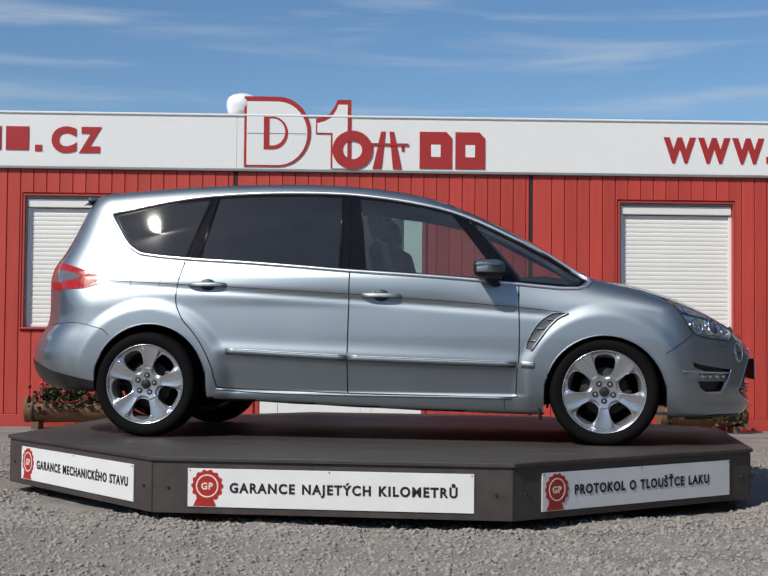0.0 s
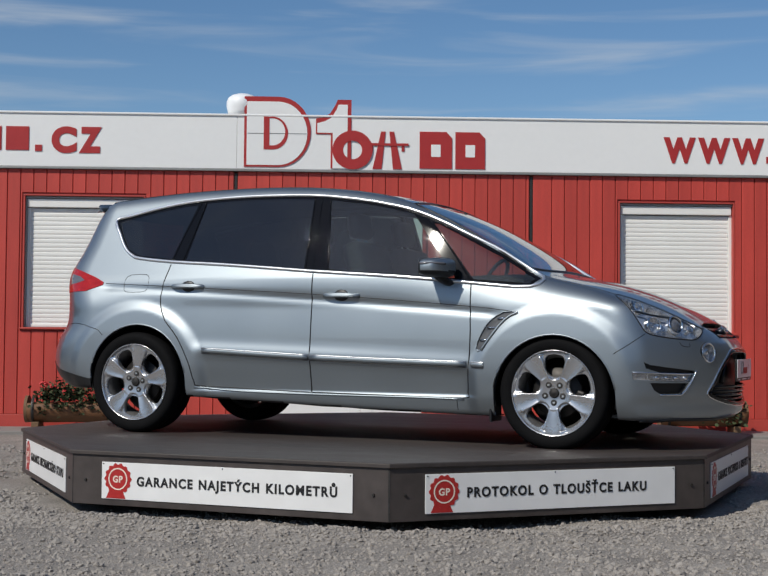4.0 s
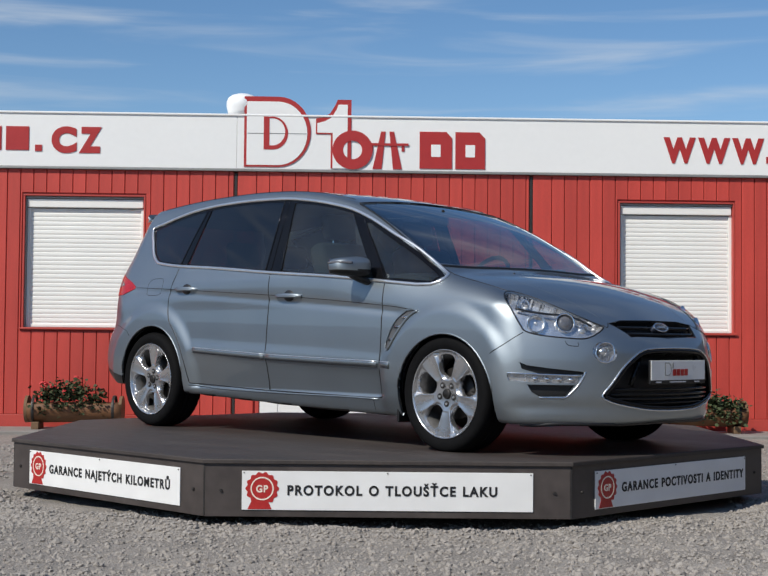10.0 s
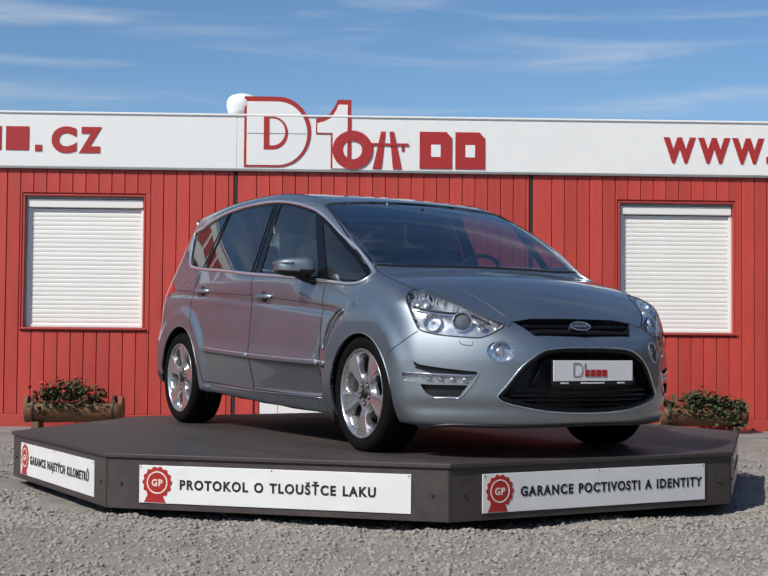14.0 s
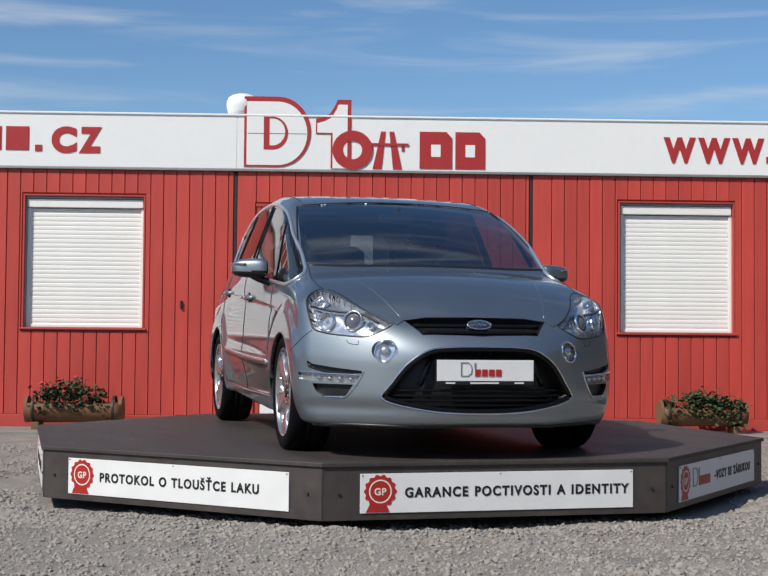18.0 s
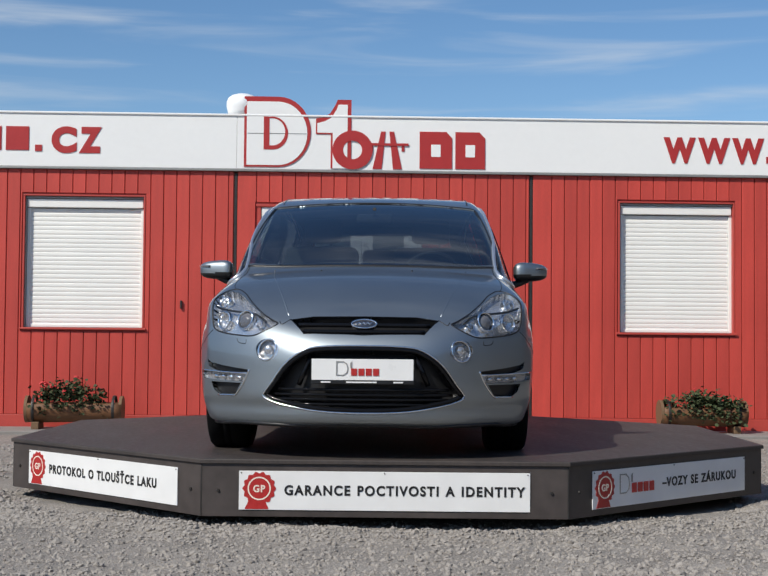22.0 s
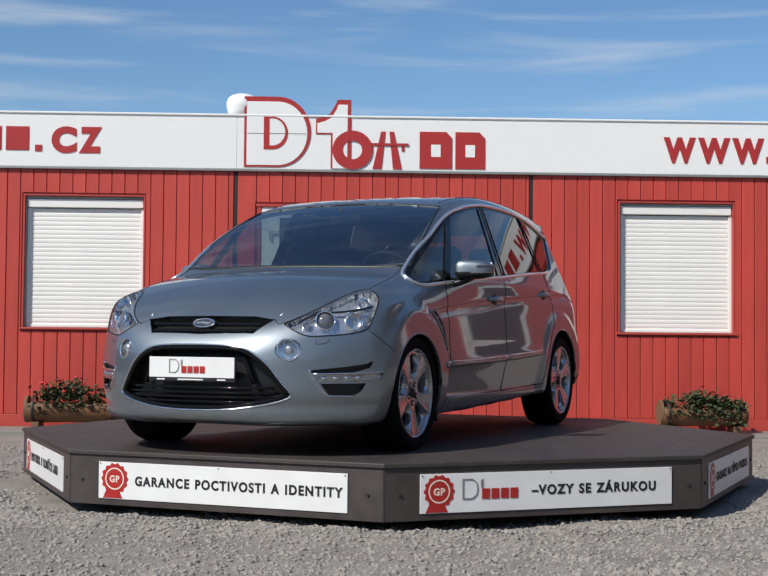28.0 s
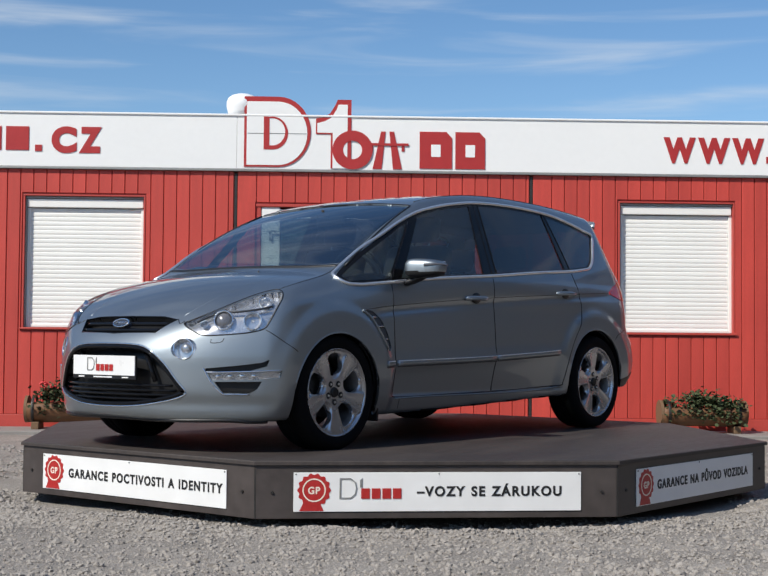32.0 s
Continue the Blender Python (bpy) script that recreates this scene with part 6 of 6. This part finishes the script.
PL = Matrix.Translation((2.4005, -0.002, 0.437)) @ pose(0, 0, 0, 0, 0, 90)
plain_mark(plate, PL @ Matrix.Translation((-0.135, 0, -0.004)), 0.072)
for y0, y1 in ((-0.085, 0.07), (-0.215, -0.165), (0.155, 0.205)):
    part("holder_bar", box((0.002, y1 - y0, 0.007), (2.397, (y0 + y1) / 2, 0.399)), SIGNWHITE, plate)
for y in (-0.28, 0.245):
    part("washer_nozzle", rod(0.008, 0.004, 0.014, Matrix.Translation((1.44, y, float(roof_line(1.44)) - 0.13 * y * y - 0.004)), seg=10), BLACK, bonnet)
for s in (-1, 1):
    crease = onto_skin(smooth_path([(1.36, s * 0.56, 1.03), (1.6, s * 0.535, 0.98), (1.9, s * 0.47, 0.87), (2.17, s * 0.40, 0.74)], 8), -0.0070)
    part("bonnet_crease", tube(crease, 0.0085, 8), PAINT, bonnet, smooth=True)
seam([(2.205, -0.445, 0.705), (2.228, -0.43, 0.69), (2.20, -0.385, 0.72)], bonnet, r=0.003)
seam([(2.205, 0.445, 0.705), (2.228, 0.43, 0.69), (2.20, 0.385, 0.72)], bonnet, r=0.003)
for s in (-1, 1):
    seam([(1.262, s * 0.712, 1.03), (1.5, s * 0.742, 0.96), (1.70, s * 0.745, 0.90), (1.790, s * 0.728, 0.875)], bonnet, r=0.003)
    seam([(0.40, s * 0.60, 1.5), (-0.4, s * 0.595, 1.6), (-1.2, s * 0.585, 1.6), (-1.92, s * 0.545, 1.53)], CAR, r=0.005, name="roof_gutter")
    part("screen_moulding", tube(onto_skin(smooth_path([(1.235, s * 0.745, 1.03), (0.9, s * 0.701, 1.23), (0.50, s * 0.648, 1.46)], 6), 0.0), 0.006, 8), BLACK, screen, smooth=True)
part("lower_lip", tube(onto_skin(smooth_path([(1.93, -0.80, 0.20), (2.10, -0.66, 0.195), (2.24, -0.45, 0.19), (2.30, -0.2, 0.19), (2.315, 0, 0.19), (2.30, 0.2, 0.19), (2.24, 0.45, 0.19), (2.10, 0.66, 0.195), (1.93, 0.80, 0.20)], 6), 0.0), 0.011, 8), BLACK, nose_part, "black lip under the front bumper", smooth=True)
part("screen_moulding", tube(onto_skin(smooth_path([(0.485, -0.64, 1.47), (0.460, -0.3, 1.49), (0.456, 0, 1.495), (0.460, 0.3, 1.49), (0.485, 0.64, 1.47)], 8), -0.002), 0.010, 8, flat=0.6), BLACK, screen, smooth=True)
part("cowl", tube(onto_skin(smooth_path([(1.25, -0.725, 1.03), (1.302, -0.5, 1.04), (1.33, -0.2, 1.06), (1.332, 0, 1.06), (1.33, 0.2, 1.06), (1.302, 0.5, 1.04), (1.25, 0.725, 1.03)], 5), -0.006), 0.014, 8), BLACK, CAR, "black cowl under the windscreen", smooth=True)
spoil = bmesh.new()
lead = [(-1.90, 0.56 * k / 8) for k in range(-8, 9)]
prev = None
for x, y in lead:
    zc = float(roof_line(-1.93)) - 0.10 * y * y
    row = [spoil.verts.new(p) for p in ((x, y, zc + 0.004), (-1.955 + 0.16 * y * y, y * 1.02, zc - 0.008), (-1.990 + 0.34 * y * y, y * 1.03, zc - 0.034), (-1.992 + 0.34 * y * y, y * 1.03, zc - 0.046), (-1.965 + 0.1 * y * y, y, zc - 0.054), (x, y, zc - 0.03))]
    if prev:
        for k in range(6):
            spoil.faces.new((prev[k], prev[(k + 1) % 6], row[(k + 1) % 6], row[k]))
    else:
        spoil.faces.new(row)
    prev = row
spoil.faces.new(prev[::-1])
part("roof_spoiler", spoil, PAINT, CAR, "body-coloured roof spoiler", smooth=True)


# ---- wheels ----
flat_gap = curve_table([(0.05, 0.0), (0.077, 0.0), (0.080, 0.014), (0.085, 0.023), (0.095, 0.033), (0.108, 0.0405), (0.125, 0.047), (0.150, 0.0565), (0.180, 0.065), (0.210, 0.076), (0.240, 0.088), (0.3, 0.1)], 0, 0.3)
hole_half = curve_table([(0.05, 0.0), (0.092, 0.0), (0.094, 0.012), (0.099, 0.023), (0.108, 0.0335), (0.120, 0.0415), (0.140, 0.051), (0.165, 0.058), (0.190, 0.0605), (0.207, 0.058), (0.217, 0.049), (0.2225, 0.034), (0.225, 0.0), (0.3, 0.0)], 0, 0.3)


def make_wheel():
    """Local z points outward; the tyre's outer wall is near z = 0."""
    w = empty("wheel")
    part("tyre", lathe([(0.236, -0.030), (0.246, -0.014), (0.262, -0.004), (0.290, 0.001), (0.308, -0.004), (0.320, -0.016), (0.327, -0.034), (TYRE_R, -0.06), (TYRE_R, -0.085), (0.325, -0.088), (0.325, -0.093), (TYRE_R, -0.096), (TYRE_R, -0.125), (0.325, -0.128), (0.325, -0.133), (TYRE_R, -0.136),
                        (TYRE_R, -0.17), (0.327, -0.20), (0.316, -0.225), (0.29, -0.236), (0.246, -0.22), (0.236, -0.20)], 72), RUBBER, w, "black low-profile tyre", smooth=True)
    rim = empty("rim", parent=w)
    tagged(rim, "silver five-spoke alloy rim")
    part("rim_barrel", lathe([(0.236, -0.026), (0.249, -0.012), (0.2495, -0.007), (0.2465, -0.006), (0.2415, -0.010), (0.238, -0.020), (0.231, -0.030)], 72), ALLOY, rim, smooth=True)
    part("rim_well", lathe([(0.231, -0.030), (0.212, -0.052), (0.204, -0.09), (0.204, -0.16), (0.224, -0.2), (0.236, -0.21)], 72), BARREL_SHADE, rim, "dusty inner rim", smooth=True)
    depth = curve_table([(0.0, -0.034), (0.035, -0.034), (0.07, -0.030), (0.12, -0.022), (0.18, -0.016), (0.225, -0.012), (0.243, -0.011)], 0, 0.3)
    radii = [0.030, 0.045, 0.06, 0.072, 0.077, 0.080, 0.084, 0.088, 0.092, 0.0928, 0.094, 0.0965, 0.099, 0.103, 0.108, 0.114, 0.120, 0.130, 0.140, 0.152, 0.165, 0.178, 0.190, 0.199, 0.207, 0.212, 0.217, 0.220, 0.2225, 0.224, 0.225, 0.230, 0.236, 0.241]
    columns = 24
    for k in range(5):
        bm = bmesh.new()
        mid = 2 * math.pi * k / 5
        grid = []
        for r in radii:
            half = math.pi / 5
            cut = math.asin(min(1.0, float(hole_half(r)) / r))
            flat = r * math.sin(half - math.asin(min(0.58, float(flat_gap(r)) / r))) if r > 0.0771 else 9.0
            row = []
            for j in range(columns + 1):
                u = math.sin(math.pi / 2 * (-1 + 2 * j / columns))
                a = u * (half - cut)
                # raised spoke faces, slightly dished, between recessed shoulders
                step = max(0.0, min(1.0, (r * abs(math.sin(a)) - flat) / 0.007))
                drop = 0.013 * step * step * (3 - 2 * step) + (0.004 * max(0.0, 1 - a * a / 0.06) if r > 0.1 else 0.0)
                row.append(bm.verts.new((r * math.cos(mid + a), r * math.sin(mid + a), float(depth(r)) - drop)))
            grid.append(row)
        for a, b in zip(grid, grid[1:]):
            for j in range(columns):
                bm.faces.new((a[j], a[j + 1], b[j + 1], b[j]))
        for j in (0, columns):
            back = [bm.verts.new((row[j].co.x, row[j].co.y, row[j].co.z - 0.034)) for row in grid]
            for i in range(len(grid) - 1):
                bm.faces.new((grid[i][j], grid[i + 1][j], back[i + 1], back[i]))
        part("spoke", bm, ALLOY, rim, smooth=True)
    part("hub_cap", lathe([(0.0005, -0.022), (0.022, -0.023), (0.028, -0.026), (0.030, -0.036)], 28), DARKMETAL, rim, smooth=True)
    part("hub_ring", lathe([(0.020, -0.0215), (0.0245, -0.021), (0.0265, -0.024)], 28), IRON, rim, smooth=True)
    for k in range(5):
        a = 2 * math.pi * k / 5
        m = Matrix.Translation((0.056 * math.cos(a), 0.056 * math.sin(a), -0.036))
        part("nut_well", lathe([(0.0185, 0.0066), (0.0165, 0.0072), (0.0005, 0.0072)], 16, m), IRON, rim)
        part("wheel_nut", rod(0.0085, 0.007, 0.012, m, seg=6), SATIN, rim)
    part("brake_disc", lathe([(0.06, -0.100), (0.145, -0.098), (0.148, -0.104), (0.148, -0.122), (0.06, -0.124)], 48), DARKMETAL, w, "grey iron brake disc", smooth=True)
    part("hub", lathe([(0.0005, -0.066), (0.062, -0.066), (0.072, -0.10), (0.072, -0.19), (0.2, -0.20), (0.21, -0.22)], 32), BLACK, w, smooth=True)
    cal = box((0.05, 0.12, 0.06), (0.135, 0, -0.112), 0.012)
    part("brake_caliper", cal, DARKMETAL, w)
    return w


first = make_wheel()
for ax, spin in ((FRONT_AXLE, -19), (REAR_AXLE, 10)):
    for s in (-1, 1):
        turn = pose(ax, 0.897 * s, HUB_Z - (0.012 if ax > 0 else 0.004), 90 if s < 0 else -90) @ pose(0, 0, 0, 0, 0, spin if s < 0 else -spin)
        wh = first if (ax, s) == (FRONT_AXLE, -1) else copy_thing(first, turn)
        wh.parent = CAR
        wh.matrix_basis = turn

# ---- cabin ----
cabin = empty("cabin", parent=CAR)
tagged(cabin, "dark cabin with cloth seats")
lining = [f for k, v in REG.items() for f in v if k in ("roof", "body", "front_door_r", "front_door_l", "rear_door_r", "rear_door_l", "tailgate") and -2.1 < f[1].x < 1.24 and f[1].z > 0.30]
sheet("door_lining", [f for f in lining if f[1].z < 1.15 and abs(f[2].y) > 0.5], TRIM, cabin, sink=0.045)
sheet("headliner", [f for f in lining if f[1].z > 1.45 and f[2].z > 0.4], TRIM, cabin, sink=0.030)
part("cabin_floor", box((3.15, 1.5, 0.05), (-0.30, 0, 0.33), 0.02), TRIM, cabin)
part("bulkhead", box((0.06, 1.5, 0.60), (1.24, 0, 0.62), 0.02), TRIM, cabin)
bm = bmesh.new()
prof = [(1.30, 0.70), (1.30, 1.00), (1.10, 1.030), (0.92, 1.020), (0.80, 0.99), (0.76, 0.93), (0.82, 0.80), (0.90, 0.62)]
rows = [[bm.verts.new((x - 0.10 * abs(y) ** 2, y, z - (0.02 if abs(y) > 0.68 else 0))) for x, z in prof] for y in (-0.78, -0.70, -0.4, 0, 0.4, 0.70, 0.78)]
for a, b in zip(rows, rows[1:]):
    for k in range(len(prof)):
        bm.faces.new((a[k], a[(k + 1) % len(prof)], b[(k + 1) % len(prof)], b[k]))
bm.faces.new(rows[0])
bm.faces.new(rows[-1][::-1])
part("dashboard", bm, TRIM, cabin, "dark grey dashboard")
wheel_m = Matrix.Translation((0.66, 0.37, 1.0)) @ pose(0, 0, 0, 0, -62, 0)
part("steering_wheel", tube([wheel_m @ Vector((0.185 * math.cos(a), 0.185 * math.sin(a), 0)) for a in [math.pi * k / 18 for k in range(36)]], 0.014, 8, closed=True), TRIM, cabin, smooth=True)
part("steering_boss", lathe([(0.0005, 0.012), (0.06, 0.01), (0.075, -0.01), (0.04, -0.16)], 20, wheel_m), TRIM, cabin, smooth=True)
for dx, dy in ((0.0, 0.12), (0.0, -0.12), (-0.12, 0.0)):
    part("steering_spoke", tube([wheel_m @ Vector((dx * 0.5, dy * 0.5, 0)), wheel_m @ Vector((dx * 1.5, dy * 1.5, 0))], 0.014, 6), TRIM, cabin)


def make_seat(x, y, w=0.50, drop=0.0):
    seat = empty("seat", parent=cabin)
    part("seat_base", box((0.50, w, 0.16), (x + 0.20, y, 0.60), 0.05, seg=3), SEAT, seat, smooth=True)
    bm = box((0.14, w, 0.60 - drop), (0, 0, 0.30 - drop / 2), 0.05, seg=3)
    back = part("seat_back", bm, SEAT, seat, smooth=True)
    back.matrix_basis = Matrix.Translation((x - 0.06, y, 0.66)) @ pose(0, 0, 0, 0, -16, 0)
    bm = box((0.09, 0.26, 0.17), (0, 0, 0), 0.04, seg=3)
    head = part("headrest", bm, SEAT, seat, smooth=True)
    head.matrix_basis = Matrix.Translation((x - 0.255, y, 1.355 - drop)) @ pose(0, 0, 0, 0, -10, 0)
    for dy in (-0.06, 0.06):
        part("headrest_post", tube([(x - 0.23, y + dy, 1.22 - drop), (x - 0.25, y + dy, 1.30 - drop)], 0.006, 6), CHROME, seat)


for sx, sy, sw in ((0.25, -0.37, 0.50), (0.25, 0.37, 0.50), (-0.66, -0.45, 0.42), (-0.66, 0.0, 0.42), (-0.66, 0.45, 0.42)):
    make_seat(sx, sy, sw, 0.0 if sx > 0 else 0.15)
part("rear_view_mirror", box((0.035, 0.24, 0.065), (0.52, 0.0, 1.395), 0.02), TRIM, cabin)
part("mirror_stalk", tube([(0.54, 0, 1.42), (0.60, 0, 1.455)], 0.012, 6), TRIM, cabin)
# ---- movement: the stage turns with everything on it ----
def motions():
    turned = [(0, 0.0), (1, 3.65), (2, 7.58), (3, 11.05), (4, 14.75), (5, 18.5), (6, 22.27), (7, 26.18), (8, 30.05), (9, 33.74), (10, 37.43), (11, 41.3), (12, 45.09), (13, 48.85),
              (14, 52.71), (15, 56.48), (16, 60.27), (17, 64.02), (18, 67.6), (19, 71.48), (20, 75.35), (21, 79.2), (22, 82.82), (23, 86.51), (24, 90.26), (25, 93.95), (26, 97.7), (27, 101.52),
              (28, 105.38), (29, 109.27), (30, 113.0), (31, 116.87), (32, 120.77)]
    spin = [(float(t), Matrix.Rotation(radians(-a), 4, "Z")) for t, a in turned]
    walk(TABLE, spin)
    seat = Matrix.Translation((*CAR_AT, DECK_Z + 0.004)) @ Matrix.Rotation(radians(CAR_HEAD), 4, "Z")
    walk(CAR, [(t, m @ seat) for t, m in spin])
    for board, place in SKIRT_BOARDS:
        walk(board, [(t, m @ place) for t, m in spin])


make_boards(make_building_done)
motions()
